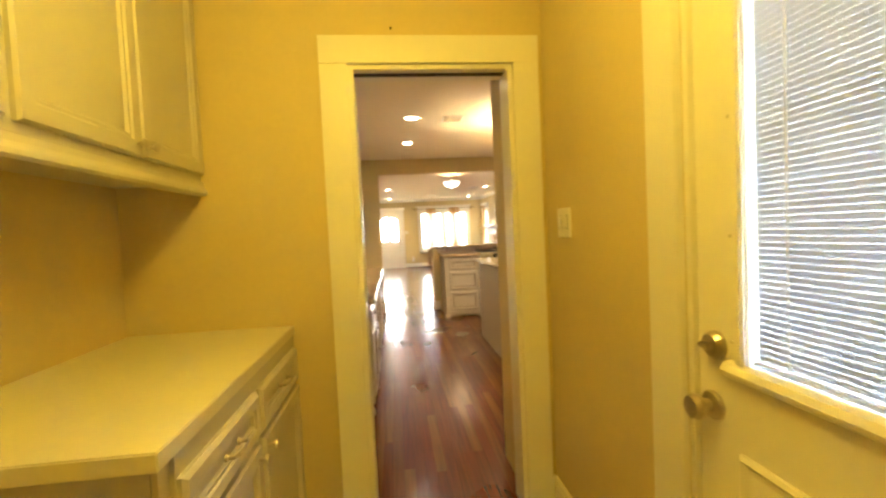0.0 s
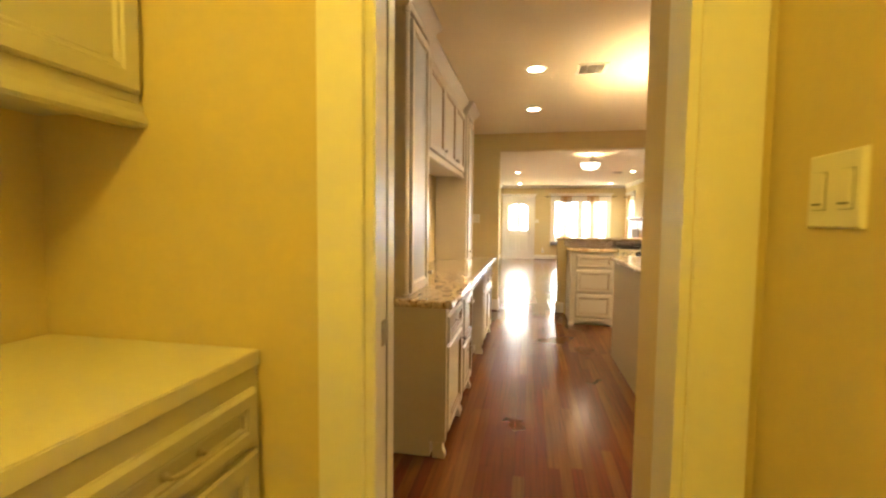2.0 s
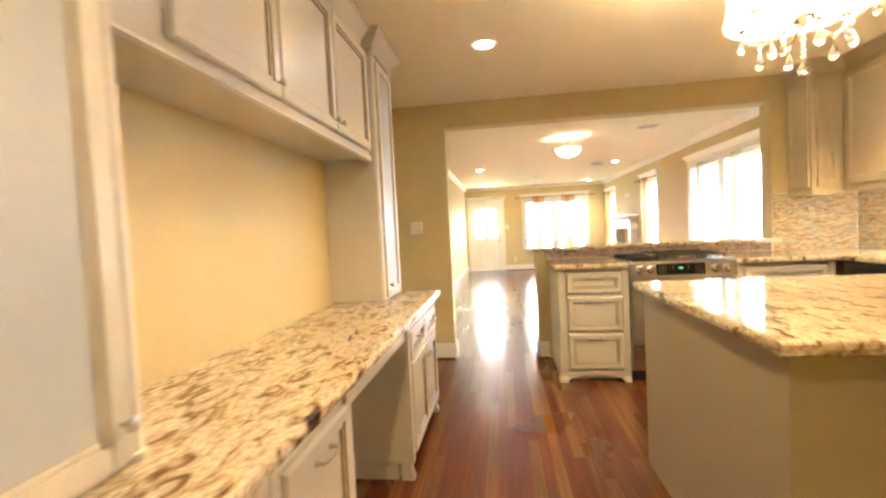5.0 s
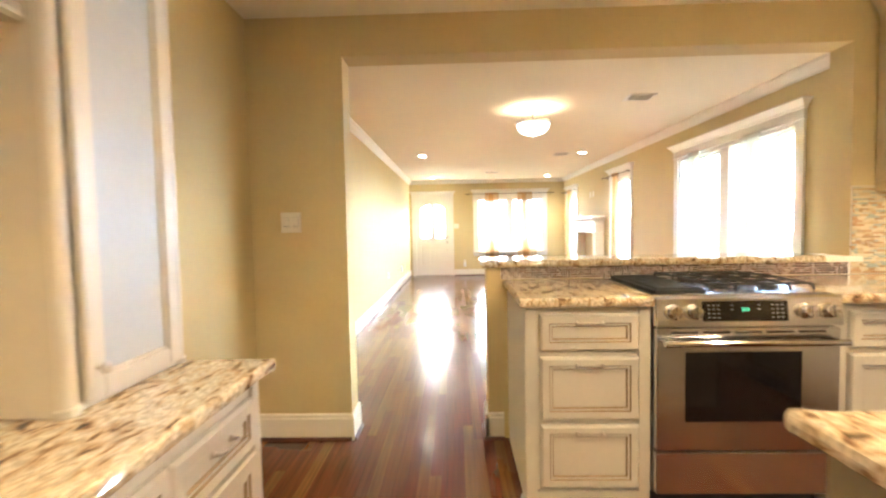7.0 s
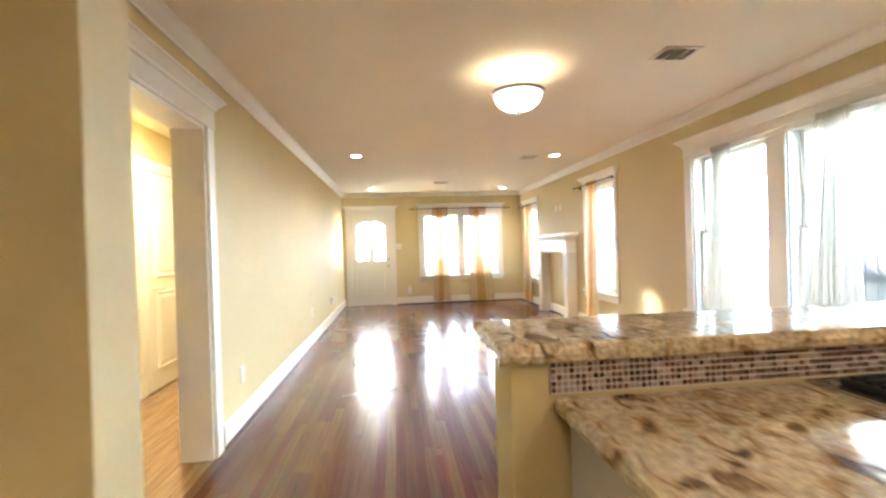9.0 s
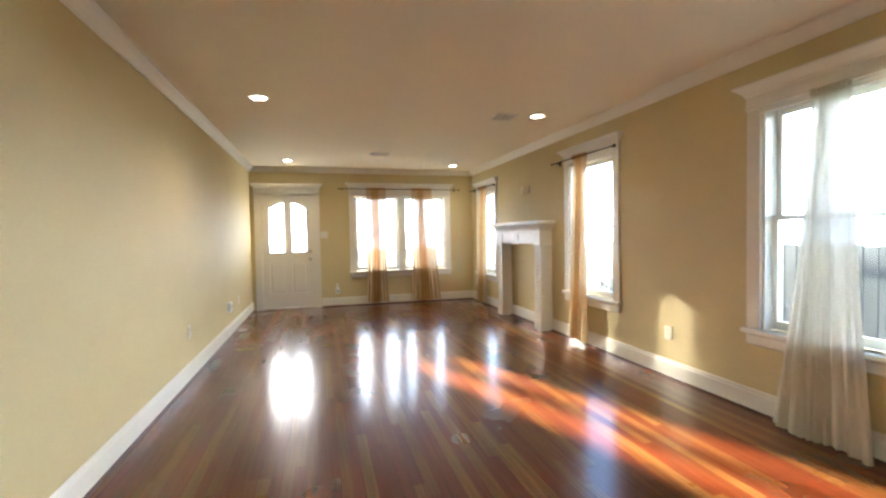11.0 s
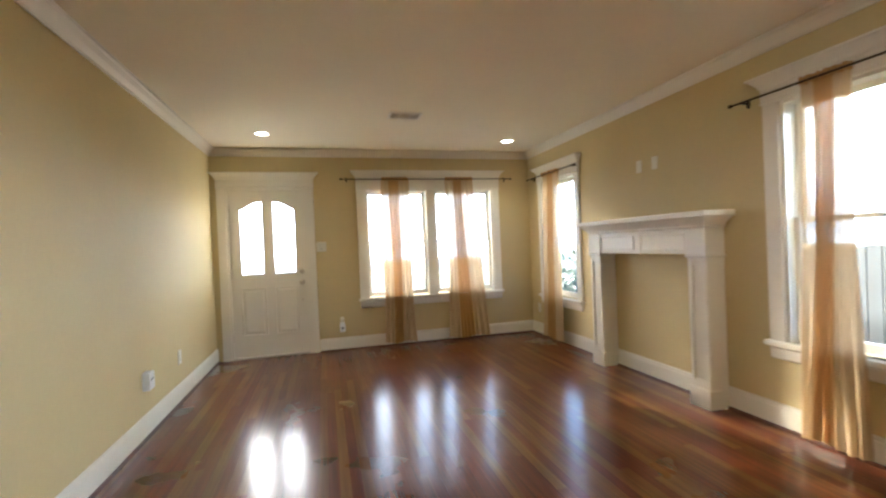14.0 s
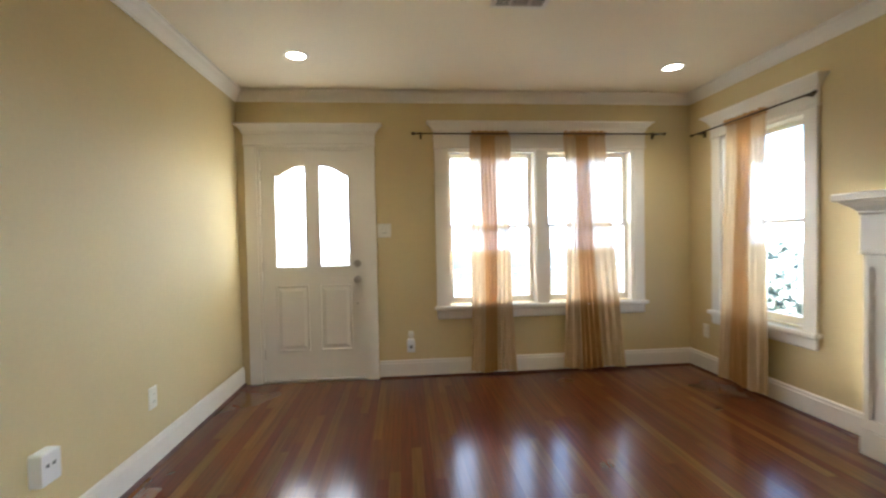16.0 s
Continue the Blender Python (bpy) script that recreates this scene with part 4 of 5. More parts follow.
part("control_strip", B(3.180, 5.06, 0.802, KRX - 0.01, 5.66, 0.905, 0.004), BLACKGLASS, dw)
part("handle", tube(bmesh.new(), [(3.19, 5.12, 0.77), (3.145, 5.13, 0.77), (3.145, 5.59, 0.77), (3.19, 5.60, 0.77)], 0.010), STEEL, dw)
part("kick_plate", B(3.24, 5.06, 0, KRX - 0.01, 5.66, 0.098), IRON, dw)

rg = thing("gas_range", (2.107, 6.0, 0), "stainless steel slide-in gas range with black grates", "range")
RX0, RX1 = 1.727, 2.487
part("body", B(RX0 + 0.004, 5.735, 0.09, RX1 - 0.004, 6.40, 0.93), STEEL, rg)
part("kick_plate", B(RX0 + 0.02, 5.79, 0, RX1 - 0.02, 6.40, 0.089), IRON, rg)
part("warming_drawer", B(RX0 + 0.003, 5.70, 0.10, RX1 - 0.003, 5.734, 0.283, 0.004), STEEL, rg)
od = part("oven_door", B(RX0 + 0.003, 5.695, 0.293, RX1 - 0.003, 5.734, 0.815, 0.005), STEEL, rg)
part("window", B(1.848, 5.692, 0.418, 2.325, 5.6955, 0.716, 0.001), BLACKGLASS, od, "dark oven glass")
for x in (RX0 + 0.045, RX1 - 0.045):
    part("handle_post", B(x - 0.012, 5.648, 0.752, x + 0.012, 5.6945, 0.776, 0.004), CHROME, od)
part("handle", tube(bmesh.new(), [(RX0 + 0.012, 5.645, 0.764), (RX1 - 0.012, 5.645, 0.764)], 0.0125, 14), CHROME, od)
for i in range(5):
    part("vent_slot", B(1.79 + i * 0.13, 5.6925, 0.795, 1.90 + i * 0.13, 5.6955, 0.803), DARK, od)
cp = part("control_panel", loft(bmesh.new(), [[(x, 5.690, 0.825), (x, 5.690, 0.852), (x, 5.702, 0.940), (x, 5.745, 0.948), (x, 5.745, 0.825)] for x in (RX0, RX1)]), STEEL, rg)
tilt = Matrix.Rotation(radians(-7.5), 4, 'X')
db = B(-0.175, -0.004, -0.042, 0.175, 0.002, 0.042, 0.003)
db.transform(pose(2.09, 5.6955, 0.888) @ tilt)
part("display", db, BLACKGLASS, cp, "black glass display")
dg = bmesh.new()
for i, x in enumerate((-0.014, -0.004, 0.008)):
    box(dg, x, -0.0052, 0.000, x + 0.006, -0.0045, 0.014)
dg.transform(pose(2.09, 5.6955, 0.888) @ tilt)
part("clock_digits", dg, DIGIT, cp)
for sx in (-0.15, -0.13, -0.11, -0.055, 0.055, 0.11, 0.13, 0.15):
    for sz in (-0.026, -0.009, 0.008, 0.025):
        if abs(sx) > 0.1 or sz > 0.0:
            lg = B(sx - 0.005, -0.0052, sz - 0.0025, sx + 0.005, -0.0045, sz + 0.0025)
            lg.transform(pose(2.09, 5.6955, 0.888) @ tilt)
            part("button", lg, LEGEND, cp)
for x in (1.795, 1.878, 2.337, 2.425):
    kb = bmesh.new()
    turned(kb, [(0.034, 0), (0.034, 0.008), (0.028, 0.010), (0.027, 0.034), (0.023, 0.040), (0.004, 0.041)], (0, 0, 0), 22, Matrix.Rotation(radians(90), 3, 'X'))
    box(kb, -0.004, -0.046, -0.026, 0.004, -0.038, 0.026, 0.002)
    kb.transform(pose(x, 5.697, 0.886) @ tilt)
    part("knob", kb, CHROME, cp)
part("cooktop", B(RX0, 5.746, 0.931, RX1, 6.404, 0.953, 0.004), STEEL, rg)
gr = bmesh.new()
box(gr, 1.765, 5.79, 0.954, 1.985, 6.36, 0.966, 0.003)
gp = part("griddle_plate", gr, IRON, rg, "black ribbed griddle plate")
for i in range(19):
    part("rib", B(1.775, 5.80 + i * 0.0295, 0.9662, 1.975, 5.812 + i * 0.0295, 0.974), IRON, gp)
part("burner_cover", B(1.995, 5.82, 0.954, 2.10, 6.30, 0.958, 0.002), STEEL, rg)
for gx0, gx1 in ((2.00, 2.225), (2.235, 2.455)):
    gt = bmesh.new()
    for x in (gx0 + 0.01, gx1 - 0.01, (gx0 + gx1) / 2):
        tube(gt, [(x, 5.79, 0.958), (x, 5.80, 0.982), (x, 6.08, 0.990), (x, 6.35, 0.982), (x, 6.36, 0.958)], 0.006, 6)
    for y in (5.82, 5.94, 6.075, 6.21, 6.33):
        tube(gt, [(gx0, y, 0.984), (gx1, y, 0.984)], 0.0055, 6)
    part("grate", gt, IRON, rg)
    for y in (5.94, 6.21):
        bb = bmesh.new()
        turned(bb, [(0.045, 0.954), (0.045, 0.962), (0.034, 0.964), (0.032, 0.974), (0.01, 0.976)], ((gx0 + gx1) / 2, y, 0), 18)
        part("burner", bb, IRON, rg)

# ---- upper cabinets in the far kitchen corner ----
uc = thing("narrow_wall_cabinet", (3.40, 6.25, 1.45), "tan glazed narrow wall cabinet beside the bar opening", "wall cabinet")
part("body", B(3.265, 6.115, 1.45, 3.505, 6.417, 2.37, 0.002), TAN_CABINET, uc)
part("end_panel", panel(0.27, 0.88, 0.010, FRONT, facing("-x", 3.2545, 6.405, 1.47)), TAN_CABINET, uc)
part("door", panel(0.165, 0.88, 0.022, FRONT, pose(3.30, 6.092, 1.475)), TAN_CABINET, uc)
part("light_rail", stack(bmesh.new(), 3.268, 3.505, 6.112, 6.417, [(1.412, 0.0), (1.42, 0.008), (1.449, 0.004)], (1, 0, 1, 0)), TAN_CABINET, uc)
part("crown", stack(bmesh.new(), 3.265, 3.505, 6.095, 6.417, [(2.371, 0), (2.40, 0.006), (2.46, 0.05), (CEIL - 0.002, 0.06)], (1, 0, 1, 0)), TAN_CABINET, uc)
sw = thing("side_wall_cabinet", (3.66, 4.9, 1.45), "tan glazed wall cabinets along the outer wall", "wall cabinet")
part("body", B(3.51, 3.9, 1.45, KRX - 0.003, 6.417, 2.37, 0.002), TAN_CABINET, sw)
for i in range(5):
    d = part("door", panel(0.425, 0.88, 0.022, FRONT, facing("-x", 3.488, 6.082 - i * 0.432, 1.475)), TAN_CABINET, sw)
    knob(d, facing("-x", 3.488, 6.082 - i * 0.432 - (0.395 if i % 2 == 0 else 0.03), 1.525))
part("light_rail", stack(bmesh.new(), 3.505, 3.53, 3.9, 6.10, [(1.412, 0.0), (1.42, 0.008), (1.449, 0.004)], (1, 0, 0, 0)), TAN_CABINET, sw)
part("crown", stack(bmesh.new(), 3.51, KRX - 0.003, 3.9, 6.09, [(2.371, 0), (2.40, 0.006), (2.46, 0.05), (CEIL - 0.002, 0.06)], (1, 0, 1, 0)), TAN_CABINET, sw)
part("under_cabinet_light", B(3.56, 5.2, 1.436, 3.62, 5.9, 1.449, 0.002), BULB, sw)

# ---- lights ----
def can_light(x, y, label):
    th = thing("recessed_light", (x, y, CEIL), label, "ceiling light", "recessed ceiling lights")
    bm = bmesh.new()
    n = 28
    prof = [(0.066, -0.001), (0.064, -0.006), (0.082, -0.006), (0.088, -0.001)]
    rings = [[(x + r * math.cos(2 * math.pi * i / n), y + r * math.sin(2 * math.pi * i / n), CEIL + z) for i in range(n)] for r, z in prof]
    loft(bm, rings, cap=False)
    part("trim_ring", bm, TRIM, th)
    bm = bmesh.new()
    turned(bm, [(0.0645, -0.0012), (0.05, -0.004), (0.02, -0.005), (0.001, -0.005)], (x, y, CEIL), 28)
    part("lens", bm, BULB, th)
for x, y in KITCHEN_CANS + LIVING_CANS + [(2.94, 5.125)]:
    can_light(x, y, "lit round recessed ceiling light with a white ring")

VENT_BACK = mat("grey_duct_paint", (0.22, 0.20, 0.17), 0.7)
def vent(x0, y0, x1, y1, label):
    th = thing("ceiling_vent", ((x0 + x1) / 2, (y0 + y1) / 2, CEIL), label, "air vent")
    bm = bmesh.new()
    f = 0.028
    for q in ((x0, y0, x1, y0 + f), (x0, y1 - f, x1, y1), (x0, y0 + f, x0 + f, y1 - f), (x1 - f, y0 + f, x1, y1 - f)):
        box(bm, q[0], q[1], CEIL - 0.010, q[2], q[3], CEIL - 0.001, 0.002)
    part("frame", bm, TRIM, th)
    part("backing", B(x0 + f, y0 + f, CEIL - 0.003, x1 - f, y1 - f, CEIL - 0.001), VENT_BACK, th)
    n = 7
    for i in range(n):
        y = y0 + f + (y1 - y0 - 2 * f) * (i + 0.5) / n
        sb = B(x0 + f, -0.009, -0.0012, x1 - f, 0.009, 0.0012)
        sb.transform(Matrix.Translation((0, y, CEIL - 0.009)) @ Matrix.Rotation(radians(40), 4, 'X'))
        part("slat", sb, TRIM, th)
    for k in (1, 2):
        xx = x0 + (x1 - x0) * k / 3
        part("divider", B(xx - 0.006, y0 + f, CEIL - 0.0115, xx + 0.006, y1 - f, CEIL - 0.004), TRIM, th)
vent(2.56, 8.12, 2.82, 8.33, "white ceiling air vent near the round light")
vent(2.60, 11.42, 2.85, 11.68, "white ceiling air vent beside a recessed light")
vent(1.57, 13.78, 1.88, 13.98, "white ceiling air vent in three sections")
vent(1.02, 3.77, 1.25, 4.02, "white ceiling air vent near the chandelier")

fl = thing("ceiling_light", (1.725, 8.56, CEIL), "semi-flush ceiling light with a lit glass bowl", "ceiling light")
bm = bmesh.new()
turned(bm, [(0.062, -0.001), (0.060, -0.018), (0.03, -0.028), (0.012, -0.032), (0.012, -0.27)], (1.725, 8.56, CEIL), 24)
part("canopy", bm, NICKEL, fl)
bm = bmesh.new()
turned(bm, [(0.150, -0.135), (0.178, -0.138), (0.186, -0.146), (0.184, -0.160), (0.172, -0.166), (0.168, -0.150)], (1.725, 8.56, CEIL), 40, None, False)
part("rim", bm, NICKEL, fl)
bm = bmesh.new()
turned(bm, [(0.170, -0.163), (0.164, -0.195), (0.145, -0.228), (0.110, -0.256), (0.060, -0.272), (0.012, -0.277), (0.013, -0.274), (0.059, -0.269), (0.108, -0.253), (0.142, -0.226), (0.160, -0.195), (0.166, -0.163)], (1.725, 8.56, CEIL), 40, None, False)
part("bowl", bm, BOWL, fl, "glowing frosted glass bowl")
bm = bmesh.new()
turned(bm, [(0.014, -0.277), (0.016, -0.285), (0.008, -0.295), (0.011, -0.303), (0.002, -0.312)], (1.725, 8.56, CEIL), 16)
part("finial", bm, NICKEL, fl)

ch = thing("chandelier", (1.85, 3.9, CEIL), "lit drum-shade chandelier with crystal drops", "chandelier")
C = Vector((1.85, 3.9, 0))
bm = bmesh.new()
turned(bm, [(0.062, CEIL - 0.001), (0.058, CEIL - 0.02), (0.02, CEIL - 0.035), (0.006, CEIL - 0.04)], C, 24)
part("canopy", bm, CHROME, ch)
part("chain", tube(bmesh.new(), [(1.85, 3.9, CEIL - 0.035), (1.85, 3.9, 1.93)], 0.004), CHROME, ch)
bm = bmesh.new()
n = 40
rings = []
for r, z in ((0.243, 2.145), (0.233, 2.11), (0.228, 2.065), (0.233, 2.02), (0.243, 1.98)):
    rings.append([(1.85 + r * math.cos(2 * math.pi * i / n), 3.9 + r * math.sin(2 * math.pi * i / n), z) for i in range(n)])
for r, z in ((0.239, 1.98), (0.229, 2.02), (0.224, 2.065), (0.229, 2.11), (0.239, 2.145)):
    rings.append([(1.85 + r * math.cos(2 * math.pi * i / n), 3.9 + r * math.sin(2 * math.pi * i / n), z) for i in range(n)])
loft(bm, rings + rings[:1], cap=False)
shade = part("shade", bm, SHADE, ch, "glowing cream fabric drum shade")
bm = bmesh.new()
turned(bm, [(0.012, 1.99), (0.035, 1.975), (0.045, 1.955), (0.02, 1.935), (0.006, 1.925)], C, 20)
part("hub", bm, CHROME, ch)
def drop_shape(bm, c, r, h):
    turned(bm, [(0.001, h * 0.5), (r * 0.35, h * 0.25), (r, -h * 0.15), (r * 0.7, -h * 0.4), (0.001, -h * 0.5)], c, 8)
for k in range(6):
    a = 2 * math.pi * k / 6 + 0.3
    d = Vector((math.cos(a), math.sin(a), 0))
    pts = [C + d * r + Vector((0, 0, z)) for r, z in ((0.02, 1.96), (0.07, 1.915), (0.13, 1.90), (0.175, 1.925), (0.19, 1.965))]
    arm = part("arm", tube(bmesh.new(), pts, 0.005), CHROME, ch)
    bm = bmesh.new()
    turned(bm, [(0.004, 1.965), (0.024, 1.975), (0.02, 1.985), (0.012, 2.05), (0.004, 2.06)], C + d * 0.19, 12)
    part("candle_cup", bm, CHROME, ch)
    for rr, zz, s in ((0.19, 1.915, 1.15), (0.13, 1.845, 1.5)):
        cb = bmesh.new()
        drop_shape(cb, C + d * rr + Vector((0, 0, zz)), 0.011 * s, 0.045 * s)
        turned(cb, [(0.001, 0.012), (0.007, 0.004), (0.007, -0.004), (0.001, -0.012)], C + d * rr + Vector((0, 0, zz + 0.034 * s)), 8)
        part("crystal_drop", cb, CRYSTAL, ch)
    tb = bmesh.new()
    drop_shape(tb, C + d * 0.085 + Vector((0, 0, 2.215)), 0.010, 0.05)
    part("crystal_drop", tb, CRYSTAL, ch)
    part("upper_arm", tube(bmesh.new(), [C + Vector((0, 0, 2.185)), C + d * 0.05 + Vector((0, 0, 2.245)), C + d * 0.085 + Vector((0, 0, 2.24))], 0.0035, 6), CHROME, ch)
for i, z in enumerate((1.905, 1.885, 1.865, 1.845, 1.825, 1.785)):
    cb = bmesh.new()
    drop_shape(cb, C + Vector((0, 0, z)), 0.009 if i < 5 else 0.020, 0.018 if i < 5 else 0.055)
    part("crystal_drop", cb, CRYSTAL, ch)

# ---- mantel ----
mt = thing("fireplace_mantel", (3.63, 13.03, 0), "white painted wooden fireplace surround against the wall", "mantel")
MX = 3.545
for y0, y1 in ((12.33, 12.49), (13.57, 13.73)):
    col = part("column", B(MX + 0.012, y0, 0.14, RX - 0.0005, y1, 1.085, 0.003), TRIM, mt)
    fr = bmesh.new()
    for q in ((y0, 0.14, y0 + 0.035, 1.085), (y1 - 0.035, 0.14, y1, 1.085), (y0 + 0.035, 0.14, y1 - 0.035, 0.20), (y0 + 0.035, 1.02, y1 - 0.035, 1.085)):
        box(fr, MX, q[0], q[1], MX + 0.0125, q[2], q[3], 0.002)
    part("column_frame", fr, TRIM, col)
    part("plinth", B(MX - 0.010, y0 - 0.010, 0, RX - 0.0005, y1 + 0.010, 0.139, 0.004), TRIM, mt)
    part("capital", stack(bmesh.new(), MX, RX - 0.0005, y0, y1, [(1.0855, 0.0), (1.094, 0.014), (1.106, 0.014), (1.112, 0.004)], (1, 0, 1, 1)), TRIM, mt)
fz = part("frieze", B(MX + 0.008, 12.325, 1.1125, RX - 0.0005, 13.735, 1.300, 0.003), TRIM, mt)
for y0, y1 in ((12.325, 12.50), (13.56, 13.735)):
    part("end_block", B(MX - 0.012, y0 - 0.006, 1.1125, MX + 0.0075, y1 + 0.006, 1.300, 0.003), TRIM, fz)
part("centre_block", B(MX - 0.004, 12.995, 1.1125, MX + 0.0075, 13.065, 1.300, 0.003), TRIM, fz)
for y1 in (12.985, 13.55):
    part("frieze_panel", panel(0.475, 0.135, 0.010, [(0, 0.0), (0.004, -0.006), (0.014, -0.006), (0.020, 0.003), (0.026, 0.003)], facing("-x", MX + 0.0075 - 0.0101, y1, 1.138)), TRIM, fz)
part("shelf", stack(bmesh.new(), MX - 0.005, RX - 0.0005, 12.325, 13.735, [(1.3005, 0.004), (1.312, 0.014), (1.320, 0.012), (1.345, 0.034), (1.368, 0.064), (1.378, 0.072), (1.382, 0.092), (1.414, 0.092), (1.420, 0.086)], (1, 0, 1, 1)), TRIM, mt)

# ---- curtains ----
def curtain(name, m, w_top, w_bot, z_top, z_bot, material, side_material, label, folds=7, out=0.05, seed=1, shift=0.0):
    """A sheer panel gathered on its rod: a dense pleated middle and thin spread edges; x along the rod, -y into the room."""
    th = thing(name, m.translation, label, "curtain")
    rnd = random.Random(seed)
    ph = [rnd.uniform(0, 6.28) for _ in range(4)]
    def sheet(u0, u1, nu, amp, fold):
        bm = bmesh.new()
        nv = 26
        grid = []
        for j in range(nv + 1):
            v = j / nv
            row = []
            for i in range(nu + 1):
                u = u0 + (u1 - u0) * i / nu
                w = w_top + (w_bot - w_top) * (v ** 1.3) + 0.02 * math.sin(v * 5 + ph[0])
                x = (u - 0.5) * w + shift * v + 0.012 * math.sin(v * 4 + u * 5 + ph[1])
                y = -out * (0.4 + 0.6 * v) - amp * (0.35 + 0.65 * v) * math.sin(u * fold * 6.283 + ph[2] + 0.7 * math.sin(v * 3 + ph[3])) - 0.006 * math.sin(u * fold * 15 + v * 6)
                z = z_top + (z_bot - z_top) * v + (0.010 * math.sin(u * 9 + ph[0]) if j == nv else 0)
                row.append(bm.verts.new((x, y, z)))
            grid.append(row)
        for a, b in zip(grid, grid[1:]):
            for i in range(nu):
                bm.faces.new((a[i], a[i + 1], b[i + 1], b[i])).smooth = True
        bm.transform(m)
        return bm
    part("gathered_fabric", sheet(0.28, 0.62, 34, 0.022, folds * 1.7), material, th)
    part("spread_edge", sheet(0.0, 0.30, 20, 0.016, folds), side_material, th, "thin pale sheer edge")
    part("spread_edge", sheet(0.60, 1.0, 26, 0.016, folds), side_material, th, "thin pale sheer edge")
    hd = bmesh.new()
    hw_ = w_top / 2
    pts = []
    for i in range(25):
        u = i / 24
        pts.append((-hw_ + u * w_top, -0.035 - 0.010 * math.sin(u * 50), z_top + 0.012 + 0.006 * math.sin(u * 37)))
    loft(hd, [[(x, y - 0.012, z - 0.018), (x, y + 0.012, z - 0.018), (x, y + 0.010, z + 0.022), (x, y - 0.010, z + 0.022)] for x, y, z in pts])
    hd.transform(m)
    part("rod_pocket", hd, material, th)
    return th
def rod(m, x0, x1, label, material=None):
    th = thing("curtain_rod", m.translation, label, "curtain rod")
    bm = tube(bmesh.new(), [(x0, -0.085, 0), (x1, -0.085, 0)], 0.0065, 10)
    bm.transform(m)
    part("rod", bm, material or BRONZE, th)
    for x, s in ((x0, -1), (x1, 1)):
        bm = bmesh.new()
        turned(bm, [(0.008, 0), (0.012, 0.008), (0.014, 0.020), (0.008, 0.03), (0.003, 0.034)], (x, -0.085, 0), 12, Matrix.Rotation(radians(90 * s), 3, 'Y'))
        bm.transform(m)
        part("finial", bm, material or BRONZE, th)
        bm = bmesh.new()
        xb = x - s * 0.05
        box(bm, xb - 0.008, -0.020, -0.030, xb + 0.008, 0.0, 0.030, 0.003)
        box(bm, xb - 0.005, -0.090, -0.006, xb + 0.005, -0.019, 0.006, 0.002)
        bm.transform(m)
        part("bracket", bm, material or BRONZE, th)
GOLDEN = "sheer bronze and cream curtain hanging from a rod to the floor"
rod(facing("-y", 0, FY, 2.112), 1.19, 3.40, "dark bronze curtain rod over the front window")
curtain("curtain", facing("-y", 1.84, FY - 0.03, 0), 0.33, 0.42, 2.105, 0.045, GOLD_SHEER, PALE_SHEER, GOLDEN, seed=3)
curtain("curtain", facing("-y", 2.69, FY - 0.03, 0), 0.38, 0.56, 2.105, 0.035, GOLD_SHEER, PALE_SHEER, GOLDEN, seed=4, shift=0.07)
rod(facing("-x", RX, 11.55, 2.105), -0.60, 0.58, "dark bronze curtain rod over the single window")
curtain("curtain", facing("-x", RX - 0.03, 11.60, 0), 0.26, 0.34, 2.10, 0.05, GOLD_SHEER, PALE_SHEER, GOLDEN, seed=5, out=0.07)
rod(facing("-x", RX, 14.62, 2.08), -0.64, 0.50, "dark bronze curtain rod over the corner window")
curtain("curtain", facing("-x", RX - 0.03, 14.70, 0), 0.40, 0.50, 2.075, 0.05, GOLD_SHEER, PALE_SHEER, GOLDEN, seed=6, out=0.06)
PALE = "pale white sheer curtain gathered in the twin window"
rod(facing("-x", RX + 0.055, 8.56, 2.035), -0.93, 0.93, "thin white rod inside the twin window", TRIM)
curtain("curtain", facing("-x", RX - 0.02, 9.08, 0), 0.20, 0.52, 2.04, 0.02, WHITE_SHEER, WHITE_SHEER, PALE, seed=7, out=0.10)
curtain("curtain", facing("-x", RX - 0.02, 8.08, 0), 0.22, 0.62, 2.04, 0.02, WHITE_SHEER, WHITE_SHEER, PALE, seed=8, out=0.10)

# ---- hall beyond the passage ----
hd = thing("door_3", (-1.45, 10.15, 0), "white two-panel arched hall door with a lever", "door", kind="structure")
part("slab", B(-1.449, 9.79, 0.012, -1.41, 10.55, 2.04, 0.003), TRIM, hd)
for z0, z1 in ((0.20, 0.92), (1.06, 1.88)):
    part("raised_panel", panel(0.50, z1 - z0, 0.012, [(0, 0.0), (0.01, -0.006), (0.022, 0.003), (0.035, 0.003), (0.06, -0.005)], facing("+x", -1.401, 9.92, z0)), TRIM, hd)
for y in (9.69, 10.555):
    part("side_casing", B(-1.45, y, 0, -1.425, y + 0.095, 2.06, 0.003), TRIM, hd)
part("head_casing", B(-1.45, 9.69, 2.06, -1.425, 10.65, 2.155, 0.003), TRIM, hd)
part("door_handle", tube(bmesh.new(), [(-1.41, 9.86, 0.95), (-1.36, 9.86, 0.95), (-1.355, 9.875, 0.95), (-1.355, 9.96, 0.948)], 0.008), NICKEL, hd)
base_run((-1.45, 6.58), (-1.45, 9.69), (1, 0), False)
sm = bmesh.new()
turned(sm, [(0.06, -0.001), (0.06, -0.02), (0.045, -0.03), (0.001, -0.032)], (-1.0, 8.9, 2.47), 20)
solo("smoke_detector", sm, WHITEPLASTIC, "small round white smoke detector on the hall ceiling", "smoke detector")

